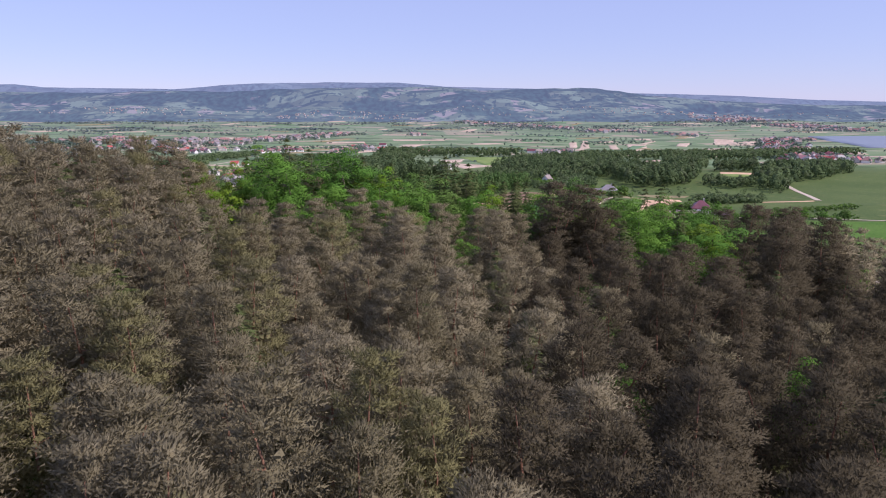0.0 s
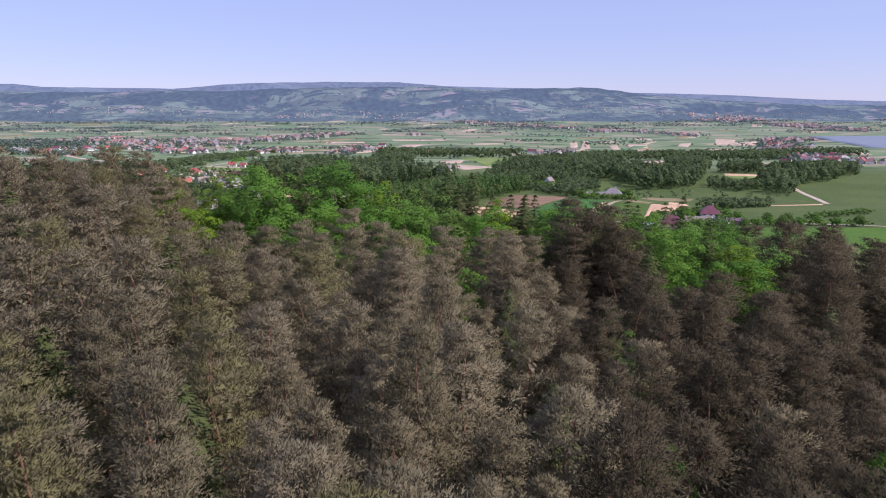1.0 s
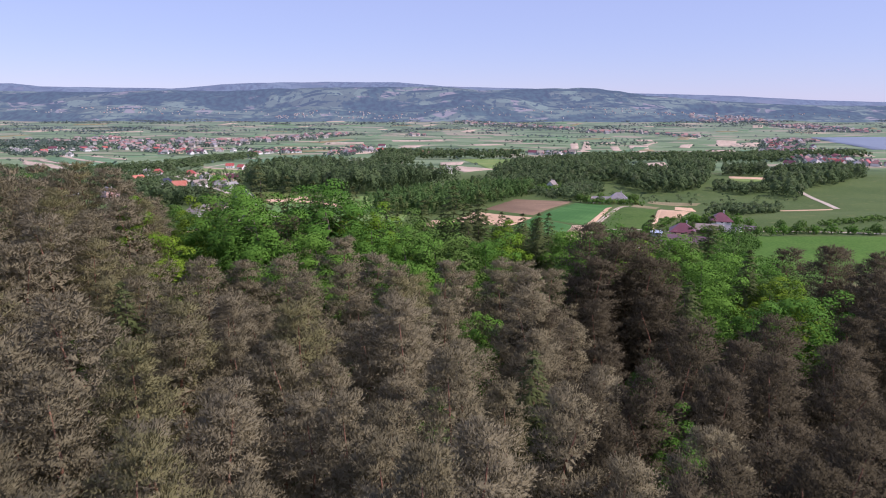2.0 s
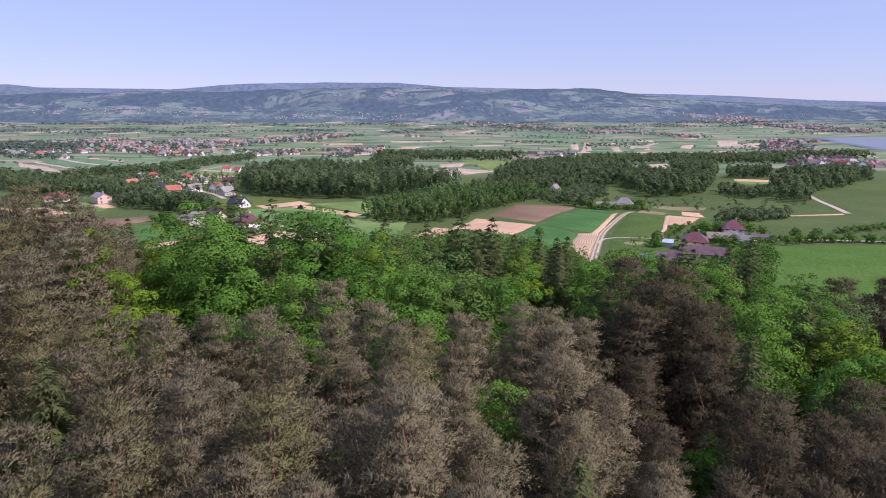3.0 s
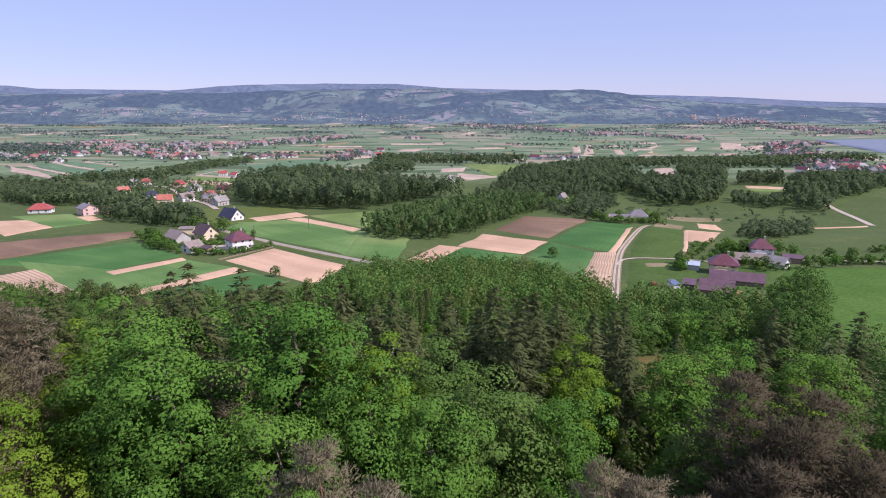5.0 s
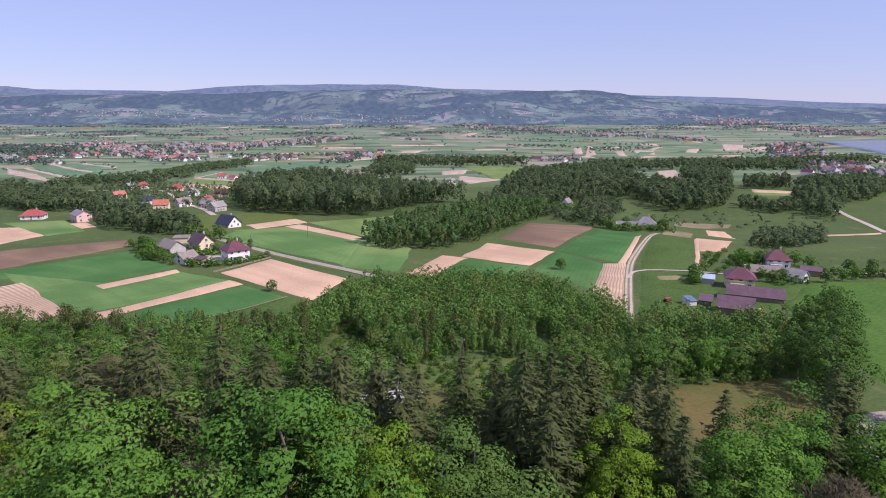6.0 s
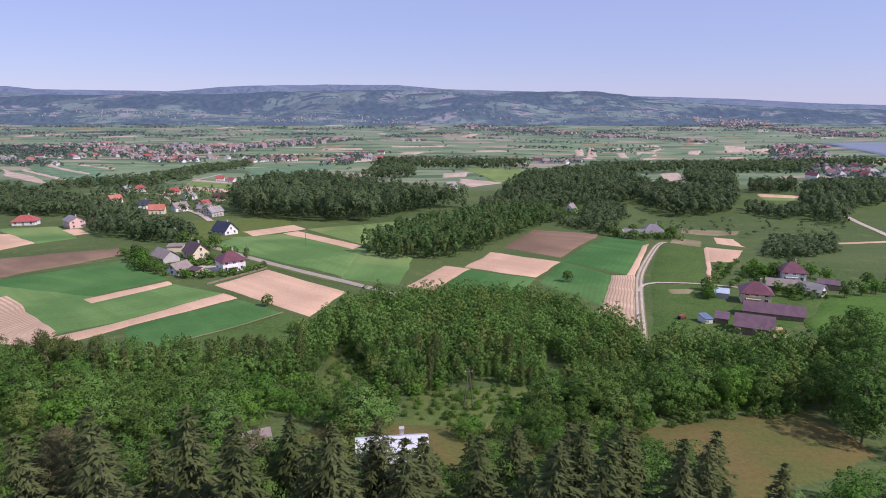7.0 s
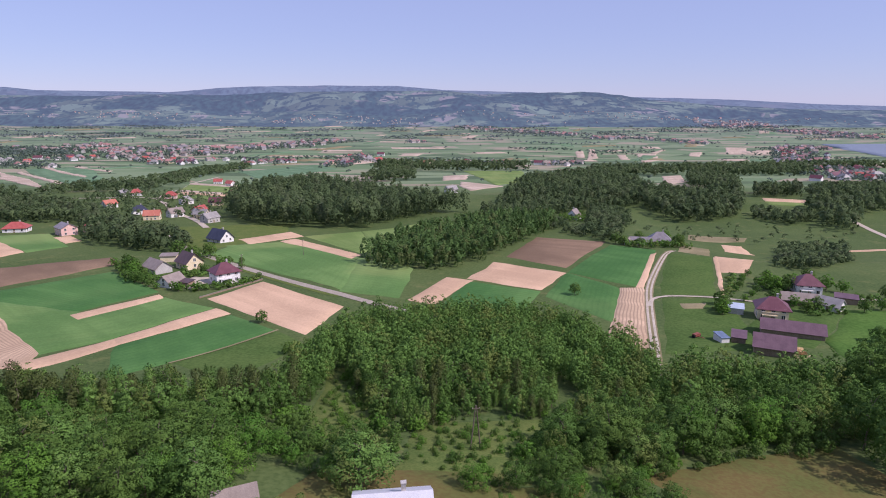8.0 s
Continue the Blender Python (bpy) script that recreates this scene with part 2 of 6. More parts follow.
M = {
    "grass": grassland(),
    # haze is also put into these base colours, most on the far ridge
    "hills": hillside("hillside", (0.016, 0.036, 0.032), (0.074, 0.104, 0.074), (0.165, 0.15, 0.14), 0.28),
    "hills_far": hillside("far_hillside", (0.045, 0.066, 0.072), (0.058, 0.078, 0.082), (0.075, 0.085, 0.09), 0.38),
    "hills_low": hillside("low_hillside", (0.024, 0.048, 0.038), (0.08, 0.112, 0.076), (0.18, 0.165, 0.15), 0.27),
    "water": water(),
    "floor": plain("forest_floor", (0.075, 0.066, 0.032), (0.095, 0.118, 0.04), 0.12, 1.0, 0.05, 14, 0.15),
    "lawn": plain("dry_lawn", (0.165, 0.122, 0.047), (0.102, 0.12, 0.036), 0.09, 1.0, 0.05, 16, 0.06),
    "lush": plain("lush_grass", (0.06, 0.112, 0.028), (0.084, 0.136, 0.037), 0.07, 1.0, 0.05, 16, 0.08),
    "meadow": plain("spring_meadow", (0.063, 0.137, 0.027), (0.088, 0.166, 0.036), 0.05, 1.0, 0.05, 20, 0.06),
    "rough": plain("rough_grass", (0.085, 0.132, 0.034), (0.128, 0.158, 0.046), 0.25, 1.0, 0.05, 10, 0.12),
    "crop": soil("young_crop", (0.104, 0.212, 0.06), (0.144, 0.25, 0.076), 12, 0.1, 0.5),
    "crop_dark": soil("dense_crop", (0.056, 0.158, 0.042), (0.086, 0.196, 0.055), 9, 0.14, 0.35),
    "crop_pale": soil("meadow_crop", (0.15, 0.24, 0.065), (0.19, 0.265, 0.085), 14, 0.2, 0.3),
    "olive": soil("olive_meadow", (0.23, 0.205, 0.105), (0.3, 0.25, 0.145), 3.0, 0.2),
    "tan": soil("dry_soil", (0.58, 0.39, 0.25), (0.64, 0.435, 0.285), 0.9, 0.2),
    "rows": soil("furrowed_soil", (0.50, 0.355, 0.235), (0.58, 0.42, 0.28), 4.5, 0.75),
    "brown": soil("fallow_soil", (0.21, 0.143, 0.093), (0.265, 0.18, 0.115), 1.2, 0.35),
    # crop and soil of the far plots, haze painted into their base colours
    "crop_far": soil("haze_tinted_crop", (0.12, 0.215, 0.115), (0.15, 0.245, 0.135), 12, 0.1),
    "tan_far": soil("haze_tinted_soil", (0.47, 0.37, 0.28), (0.53, 0.42, 0.33), 0.9, 0.15),
    "asphalt": plain("asphalt", (0.30, 0.262, 0.205), (0.37, 0.325, 0.26), 0.3, 0.9, 0.2, 12, 0.02),
    "gravel": plain("pale_gravel", (0.40, 0.345, 0.27), (0.52, 0.45, 0.36), 0.3, 0.95, 0.1, 12, 0.04),
    "bark": plain("grey_bark", (0.13, 0.105, 0.08), (0.19, 0.16, 0.125), 1.2, 0.95, 0.1, 10, 0.05),
    "red_bark": plain("pine_bark", (0.21, 0.11, 0.07), (0.29, 0.165, 0.11), 1.2, 0.95, 0.1, 10, 0.05),
    "pine": leafy("pine_needles", (0.196, 0.176, 0.103), (0.269, 0.239, 0.152), 0.36, 0.1),
    # darker pine copy: the right-hand side's shade put into the needle colour
    "pine_dark": leafy("shade_dark_pine_needles", (0.085, 0.074, 0.046), (0.122, 0.105, 0.067), 0.36, 0.1),
    "pine_olive": leafy("olive_pine_needles", (0.187, 0.182, 0.082), (0.249, 0.233, 0.115), 0.36, 0.1),
    "spruce": leafy("spruce_needles", (0.076, 0.103, 0.034), (0.117, 0.138, 0.053), 0.28, 0.15),
    "leaf": leafy("green_leaves", (0.067, 0.168, 0.025), (0.110, 0.226, 0.033), 0.13, 0.14),
    "leaf_bright": leafy("fresh_leaves", (0.102, 0.200, 0.017), (0.149, 0.234, 0.022), 0.13, 0.14),
    "leaf_deep": leafy("deep_leaves", (0.059, 0.129, 0.026), (0.098, 0.172, 0.036), 0.13, 0.14),
    "birch": leafy("birch_leaves", (0.077, 0.170, 0.035), (0.121, 0.226, 0.050), 0.13, 0.14, 0.28),
    "birch_olive": leafy("olive_birch_leaves", (0.076, 0.106, 0.032), (0.109, 0.140, 0.046), 0.13, 0.14),
    "birch_far": leafy("young_far_leaves", (0.073, 0.148, 0.042), (0.108, 0.190, 0.058), 0.3, 0.06, 0.22),
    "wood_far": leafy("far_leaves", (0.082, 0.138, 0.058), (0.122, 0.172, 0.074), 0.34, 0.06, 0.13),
    # leaf colours with the distance haze mixed in, paler and bluer
    "wood_haze": leafy("haze_tinted_leaves", (0.100, 0.152, 0.119), (0.140, 0.189, 0.147), 0.3, 0.08, 0.06),
    "wood_mist": leafy("mist_tinted_leaves", (0.143, 0.189, 0.180), (0.188, 0.225, 0.210), 0.3, 0.08, 0.03),
    "white": plain("white_render", (0.74, 0.72, 0.68), (0.80, 0.78, 0.75), 0.4, 0.9, 0.2, 12, 0.01),
    "cream": plain("cream_render", (0.72, 0.58, 0.38), (0.78, 0.66, 0.46), 0.4, 0.9, 0.2, 12, 0.01),
    "pink": plain("pink_render", (0.70, 0.45, 0.40), (0.76, 0.52, 0.46), 0.4, 0.9, 0.2, 12, 0.01),
    "greywall": plain("grey_render", (0.42, 0.40, 0.38), (0.5, 0.48, 0.45), 0.4, 0.9, 0.2, 12, 0.01),
    "timber": plain("weathered_boards", (0.22, 0.16, 0.11), (0.30, 0.23, 0.16), 0.8, 0.9, 0.15, 8, 0.02),
    "r_purple": metal_sheet("plum_roof", (0.12, 0.042, 0.054), (0.16, 0.06, 0.074)),
    "r_mauve": metal_sheet("mauve_roof", (0.115, 0.066, 0.082), (0.155, 0.092, 0.11)),
    "r_red": metal_sheet("red_roof", (0.34, 0.07, 0.06), (0.42, 0.11, 0.09)),
    "r_orange": metal_sheet("orange_roof", (0.42, 0.13, 0.085), (0.48, 0.18, 0.12)),
    "r_navy": metal_sheet("navy_roof", (0.025, 0.03, 0.055), (0.045, 0.05, 0.08)),
    "r_grey": metal_sheet("grey_roof", (0.24, 0.225, 0.215), (0.33, 0.31, 0.29)),
    "r_dark": metal_sheet("dark_brown_roof", (0.075, 0.045, 0.045), (0.105, 0.065, 0.062)),
    "r_brown": metal_sheet("brown_roof", (0.22, 0.178, 0.15), (0.29, 0.24, 0.205)),
    "r_dull": metal_sheet("dull_red_roof", (0.27, 0.145, 0.13), (0.34, 0.19, 0.17)),
    "r_slate": metal_sheet("slate_roof", (0.19, 0.17, 0.18), (0.26, 0.235, 0.24)),
    "r_white": metal_sheet("white_sheet_roof", (0.55, 0.56, 0.6), (0.63, 0.64, 0.68)),
    "glass": plain("window_glass", (0.02, 0.025, 0.03), (0.04, 0.045, 0.055), 0.7, 0.12, 0.6, 5, 0.002),
    "frame": plain("window_frame", (0.62, 0.6, 0.57), (0.74, 0.72, 0.7), 2.0, 0.6, 0.3, 6, 0.004),
    "solar": plain("panel_glass", (0.10, 0.14, 0.22), (0.16, 0.21, 0.30), 0.7, 0.2, 0.6, 5, 0.002),
    "bluesheet": metal_sheet("blue_sheet", (0.38, 0.45, 0.54), (0.46, 0.53, 0.61)),
    "machine": plain("rusty_red_paint", (0.20, 0.05, 0.035), (0.26, 0.09, 0.06), 1.0, 0.6, 0.4, 8, 0.01),
    "rubber": plain("black_rubber", (0.02, 0.02, 0.02), (0.035, 0.035, 0.035), 1.0, 0.8, 0.3, 8, 0.01),
    "logs": plain("fresh_cut_wood", (0.52, 0.36, 0.18), (0.62, 0.46, 0.26), 1.0, 0.9, 0.15, 8, 0.03),
}


# ---------------------------------------------------------------- terrain
def smooth(a, b, v):
    t = min(1.0, max(0.0, (v - a) / (b - a)))
    return t * t * (3 - 2 * t)


PROFILE_Y = (-400, -100, 40, 80, 120, 150, 182, 215, 250, 300, 350, 400, 450, 520, 600, 700, 1000, 1600, 2000, 2800, 3500, 6000)
PROFILE_Z = (30, 21, 17, 16, 15, 12.5, 8, 2.2, -2.6, -6.5, -9, -11, -14.5, -19, -25, -30, -48, -74, -78, -76, -60, -60)


def profile(y):
    """Height of the slope along the flight, a smooth curve through the stations above."""
    py, pz = PROFILE_Y, PROFILE_Z
    i = 0
    while i < len(py) - 2 and y > py[i + 1]:
        i += 1
    d = py[i + 1] - py[i]
    s = (pz[i + 1] - pz[i]) / d
    before = (pz[i] - pz[i - 1]) / (py[i] - py[i - 1]) if i > 0 else s
    after = (pz[i + 2] - pz[i + 1]) / (py[i + 2] - py[i + 1]) if i < len(py) - 2 else s
    m0, m1 = (before + s) / 2, (after + s) / 2
    t = min(1.0, max(0.0, (y - py[i]) / d))
    return (pz[i] * (2 * t**3 - 3 * t**2 + 1) + d * m0 * (t**3 - 2 * t**2 + t)
            + pz[i + 1] * (3 * t**2 - 2 * t**3) + d * m1 * (t**3 - t**2))


def height(x, y):
    """Ground level: a wooded hillside that tilts down to the east, then fields, then the plain."""
    z = profile(y) - 0.11 * min(140.0, max(-140.0, x)) * (1 - smooth(120, 270, y))
    z -= 7.0 * smooth(110, 180, x) * smooth(360, 450, y) * (1 - smooth(520, 680, y))
    z += 1.6 * math.sin(x * 0.011 + 0.7) * math.sin(y * 0.008) * smooth(420, 700, y)
    return z


# ---------------------------------------------------------------- mesh helpers
def link(name, data, material, parent=None, label=""):
    if material:
        data.materials.append(material)
    ob = new(name, data)
    if parent:
        ob.parent = parent
    if label:
        ob["label"] = label
    return ob


def part(name, bm, material, parent=None, label=""):
    data = bpy.data.meshes.new(name)
    bm.to_mesh(data)
    bm.free()
    return link(name, data, material, parent, label)


def sheet(name, verts, faces, material, uvs=None, shade=True):
    """A mesh from arrays of corners and quads."""
    data = bpy.data.meshes.new(name)
    verts, faces = np.asarray(verts, "f"), np.asarray(faces, "i")
    k = faces.shape[1]
    data.vertices.add(len(verts))
    data.vertices.foreach_set("co", verts.ravel())
    data.loops.add(faces.size)
    data.loops.foreach_set("vertex_index", faces.ravel())
    data.polygons.add(len(faces))
    data.polygons.foreach_set("loop_start", np.arange(0, faces.size, k, dtype="i"))
    data.polygons.foreach_set("use_smooth", np.full(len(faces), shade))
    data.update(calc_edges=True)
    if uvs is not None:
        layer = data.uv_layers.new(name="UVMap")
        layer.data.foreach_set("uv", np.asarray(uvs, "f")[faces.ravel()].ravel())
    if material:
        data.materials.append(material)
    return data


def lattice(rows, cols):
    i = np.arange(rows * cols).reshape(rows, cols)
    return np.stack([i[:-1, :-1], i[:-1, 1:], i[1:, 1:], i[1:, :-1]], -1).reshape(-1, 4)


# ---------------------------------------------------------------- ground, hills, lake
def build_ground():
    ys = list(np.arange(-150, 420, 3.5))
    step = 4.0
    while ys[-1] < 4900:
        ys.append(ys[-1] + step)
        step *= 1.022
    u = np.linspace(-1, 1, 241)
    verts = []
    for y in ys:
        half = 270 + 0.95 * max(0.0, y)
        verts += [(x, y, height(x, y)) for x in u * half]
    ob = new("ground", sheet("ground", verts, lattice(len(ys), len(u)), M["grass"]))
    tagged(ob, "green meadows sloping down to a wide farmed plain", "ground", kind="structure")


# crests of the hills, fitted to the skyline that the camera sees: bearing from the slope and height in metres
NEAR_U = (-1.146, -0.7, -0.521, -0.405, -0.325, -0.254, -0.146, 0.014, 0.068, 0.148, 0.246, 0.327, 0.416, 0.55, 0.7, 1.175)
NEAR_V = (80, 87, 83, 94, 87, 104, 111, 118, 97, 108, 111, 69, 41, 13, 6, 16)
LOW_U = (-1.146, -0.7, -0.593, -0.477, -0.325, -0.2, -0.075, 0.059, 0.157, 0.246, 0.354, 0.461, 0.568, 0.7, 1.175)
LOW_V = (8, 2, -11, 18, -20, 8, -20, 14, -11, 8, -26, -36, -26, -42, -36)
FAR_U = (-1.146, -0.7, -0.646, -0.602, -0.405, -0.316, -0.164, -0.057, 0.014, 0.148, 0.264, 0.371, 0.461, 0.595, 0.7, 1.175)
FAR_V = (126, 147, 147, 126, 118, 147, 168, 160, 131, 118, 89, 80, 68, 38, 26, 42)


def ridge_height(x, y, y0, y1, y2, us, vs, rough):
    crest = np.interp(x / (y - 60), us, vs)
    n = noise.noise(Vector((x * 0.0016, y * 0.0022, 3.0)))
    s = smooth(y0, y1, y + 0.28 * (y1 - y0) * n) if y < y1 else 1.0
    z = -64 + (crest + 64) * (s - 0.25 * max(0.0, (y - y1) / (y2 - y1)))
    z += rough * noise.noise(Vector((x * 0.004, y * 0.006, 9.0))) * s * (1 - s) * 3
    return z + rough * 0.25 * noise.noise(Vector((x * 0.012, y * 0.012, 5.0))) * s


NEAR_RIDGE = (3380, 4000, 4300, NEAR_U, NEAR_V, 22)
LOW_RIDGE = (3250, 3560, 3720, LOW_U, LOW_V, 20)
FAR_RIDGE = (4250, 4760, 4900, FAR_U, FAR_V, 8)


def ridge(name, label, material, form):
    """A rounded ridge beyond the plain: foot, crest and back in the form's first three numbers."""
    ys, u = np.linspace(form[0], form[2], 56), np.linspace(-0.85, 0.85, 301)
    verts = [(a * (y - 60), y, ridge_height(a * (y - 60), y, *form) - (30 if y == ys[0] else 0)) for y in ys for a in u]
    ob = new(name, sheet(name, verts, lattice(len(ys), len(u)), material))
    tagged(ob, label, "hills", kind="structure")


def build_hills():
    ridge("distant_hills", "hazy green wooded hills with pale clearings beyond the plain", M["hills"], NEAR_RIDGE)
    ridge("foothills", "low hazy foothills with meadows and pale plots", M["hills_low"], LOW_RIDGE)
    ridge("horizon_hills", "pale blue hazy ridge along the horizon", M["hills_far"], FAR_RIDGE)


def patch(name, label, corners, material, lift=0.08, wobble=0.5, cell=7.0, category="field"):
    """A four-cornered plot laid over the ground, its borders slightly uneven; rows run from the first corner to the second."""
    a, b, c, d = [Vector((*p, 0)) for p in corners]
    lu, lv = ((b - a).length + (c - d).length) / 2, ((d - a).length + (c - b).length) / 2
    nu, nv = max(3, min(60, int(lu / cell) + 1)), max(3, min(60, int(lv / cell) + 1))
    verts, uvs = [], []
    rim = 0.35 + lift
    ss = [0.0] + [rim / lu + (1 - 2 * rim / lu) * i / nu for i in range(nu + 1)] + [1.0]
    ts = [0.0] + [rim / lv + (1 - 2 * rim / lv) * j / nv for j in range(nv + 1)] + [1.0]
    nu, nv = nu + 2, nv + 2
    for j, t in enumerate(ts):
        for i, s in enumerate(ss):
            p = (a * (1 - s) + b * s) * (1 - t) + (d * (1 - s) + c * s) * t
            q = Vector((p.x * 0.09, p.y * 0.09, lift))
            p += Vector((noise.noise(q), noise.noise(q + Vector((7, 3, 5))), 0)) * wobble * 2
            edge = i in (0, nu) or j in (0, nv)
            verts.append((p.x, p.y, height(p.x, p.y) + (-0.06 if edge else lift)))
            uvs.append((t * lv, s * lu))
    ob = new(name, sheet(name, verts, lattice(nv + 1, nu + 1), material, uvs))
    return tagged(ob, label, category, kind="structure")


def ribbon(name, label, points, width, material, lift=0.12, category="road"):
    """A way laid over the ground along a smooth line through the points."""
    pts = [Vector((*p, 0)) for p in points]
    line = []
    for i in range(len(pts) - 1):
        p0, p1, p2, p3 = pts[max(0, i - 1)], pts[i], pts[i + 1], pts[min(len(pts) - 1, i + 2)]
        n = max(2, int((p2 - p1).length / 4))
        for k in range(n):
            t = k / n
            line.append(0.5 * (2 * p1 + (p2 - p0) * t + (2 * p0 - 5 * p1 + 4 * p2 - p3) * t * t + (3 * p1 - p0 - 3 * p2 + p3) * t**3))
    line.append(pts[-1])
    verts = []
    for i, p in enumerate(line):
        w = (line[min(i + 1, len(line) - 1)] - line[max(i - 1, 0)]).normalized()
        side = Vector((w.y, -w.x, 0)) * width / 2
        for k in (-1, 0, 1):
            q = p + side * k * (1 + 0.12 * noise.noise(p * 0.2 + Vector((k * 5, 0, 0))))
            verts.append((q.x, q.y, height(q.x, q.y) + lift + (0.04 if k == 0 else 0)))
    ob = new(name, sheet(name, verts, lattice(len(line), 3), material))
    return tagged(ob, label, category, kind="structure")


build_ground()
build_hills()

# far plain: pale plots, water
TAN = "pale dry ploughed plot among green fields"
GREEN = "green crop plot among ploughed fields"
patch("lake", "flat grey-blue lake on the far plain", ((1110, 1640), (1290, 2225), (2300, 2150), (2000, 1500)), M["water"], 1.2, 6, 40, "water")
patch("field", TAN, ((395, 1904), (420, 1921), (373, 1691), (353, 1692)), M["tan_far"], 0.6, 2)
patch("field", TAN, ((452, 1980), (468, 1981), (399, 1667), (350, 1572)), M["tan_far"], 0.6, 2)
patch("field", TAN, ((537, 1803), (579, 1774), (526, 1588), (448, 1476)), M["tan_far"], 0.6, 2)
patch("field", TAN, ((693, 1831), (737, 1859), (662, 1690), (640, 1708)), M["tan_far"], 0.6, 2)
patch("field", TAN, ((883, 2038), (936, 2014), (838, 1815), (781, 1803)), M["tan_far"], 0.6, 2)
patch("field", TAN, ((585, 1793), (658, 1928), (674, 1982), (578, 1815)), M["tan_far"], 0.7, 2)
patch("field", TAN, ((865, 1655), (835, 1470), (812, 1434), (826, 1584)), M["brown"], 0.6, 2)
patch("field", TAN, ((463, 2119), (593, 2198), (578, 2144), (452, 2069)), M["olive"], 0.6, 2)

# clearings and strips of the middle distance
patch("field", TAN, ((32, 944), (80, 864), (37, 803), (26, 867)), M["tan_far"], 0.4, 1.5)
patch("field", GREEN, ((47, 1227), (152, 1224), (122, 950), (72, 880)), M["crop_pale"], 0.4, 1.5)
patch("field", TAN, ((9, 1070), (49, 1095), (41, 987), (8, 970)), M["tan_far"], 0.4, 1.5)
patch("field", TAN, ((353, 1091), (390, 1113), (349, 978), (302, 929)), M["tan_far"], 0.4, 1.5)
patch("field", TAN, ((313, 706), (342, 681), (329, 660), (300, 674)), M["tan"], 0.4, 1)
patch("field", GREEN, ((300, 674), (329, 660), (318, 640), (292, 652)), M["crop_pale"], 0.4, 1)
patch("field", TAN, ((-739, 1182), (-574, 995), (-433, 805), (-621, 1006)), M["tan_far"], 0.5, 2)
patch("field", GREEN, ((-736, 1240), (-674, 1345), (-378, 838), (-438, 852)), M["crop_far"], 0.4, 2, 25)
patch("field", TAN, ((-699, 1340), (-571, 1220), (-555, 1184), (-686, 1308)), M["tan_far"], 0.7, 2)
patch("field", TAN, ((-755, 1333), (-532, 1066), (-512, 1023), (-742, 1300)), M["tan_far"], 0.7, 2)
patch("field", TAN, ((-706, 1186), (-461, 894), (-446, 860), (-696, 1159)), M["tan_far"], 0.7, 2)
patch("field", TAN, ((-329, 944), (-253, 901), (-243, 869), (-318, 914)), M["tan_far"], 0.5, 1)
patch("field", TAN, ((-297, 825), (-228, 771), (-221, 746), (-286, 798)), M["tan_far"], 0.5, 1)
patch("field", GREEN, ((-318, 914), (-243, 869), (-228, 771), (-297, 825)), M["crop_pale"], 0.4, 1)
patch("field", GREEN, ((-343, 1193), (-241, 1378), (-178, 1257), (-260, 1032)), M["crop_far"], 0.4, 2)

# strip fields round the hamlet
for k, mat in enumerate(("crop_pale", "tan", "crop", "tan", "olive", "crop_pale")):
    a, b = Vector((-268 - 5 * k, 722 + 36 * k)), Vector((-206 - 7 * k, 690 + 38 * k))
    patch("field", "narrow strip field beside the hamlet", (a, b, b + Vector((-6, 30)), a + Vector((-5, 30))), M[mat], 0.3, 0.6)
ribbon("lane", "pale lane through the hamlet", ((-150, 500), (-172, 540), (-212, 600), (-238, 650), (-268, 702), (-280, 750), (-300, 850), (-322, 940), (-330, 1060)), 4.0, M["gravel"], 0.35)
ribbon("lane", "pale lane past the red-roofed house", ((-268, 702), (-300, 717), (-345, 712), (-400, 720)), 3.6, M["gravel"], 0.35)

# fields at the foot of the hill, west part
patch("field", "pale dry ploughed field beside the lane", ((-86.8, 320.9), (-72.8, 347.6), (-35.3, 310.1), (-41.8, 277)), M["tan"], 0.12)
patch("field", "long pale strip of bare soil", ((-109.7, 249.2), (-96.2, 275.5), (-92.2, 268.6), (-102.3, 242.6)), M["tan"], 0.13, 0.4)
patch("field", "long pale strip of bare soil", ((-97, 274), (-78.8, 308.6), (-71.3, 301.3), (-93.2, 267)), M["tan"], 0.14, 0.4)
patch("field", "short pale strip of bare soil inside a crop", ((-124.3, 300), (-106.3, 327.5), (-102, 321.5), (-118.2, 293.5)), M["tan"], 0.16, 0.4)
patch("field", "dense dark green crop field", ((-185, 316), (-142.7, 365.9), (-107.4, 331), (-125.1, 302.2)), M["crop_dark"], 0.08)
patch("field", "young green crop field", ((-172, 322), (-123, 304), (-95.5, 276), (-109, 256.6)), M["crop"], 0.09)
patch("field", "young green crop field", ((-119.4, 295.3), (-103, 323.5), (-78.8, 308.6), (-97.3, 274.6)), M["crop"], 0.1)
patch("field", "brown fallow band of soil", ((-230, 352), (-157.5, 395.8), (-148.1, 379.3), (-180, 325)), M["brown"], 0.08, 1.5)
patch("field", "green crop field beside the pink house", ((-268, 466), (-236, 477.2), (-197, 428.2), (-206.6, 408.7)), M["crop"], 0.08)
patch("field", "pale dry ploughed field", ((-270, 440), (-244.3, 445.2), (-208.5, 410.4), (-215, 380)), M["tan"], 0.1)
patch("field", "small pale yard of bare soil", ((-224.8, 461.5), (-218.3, 467.9), (-201.1, 448.5), (-204.6, 438.3)), M["tan"], 0.12)
patch("field", "furrowed pale brown field", ((-153, 306), (-109, 259), (-104, 243), (-178, 262)), M["rows"], 0.1)
patch("field", "striped dark green crop field", ((-93.2, 267), (-70.8, 299.9), (-51.5, 281.8), (-80, 236)), M["crop_dark"], 0.1)
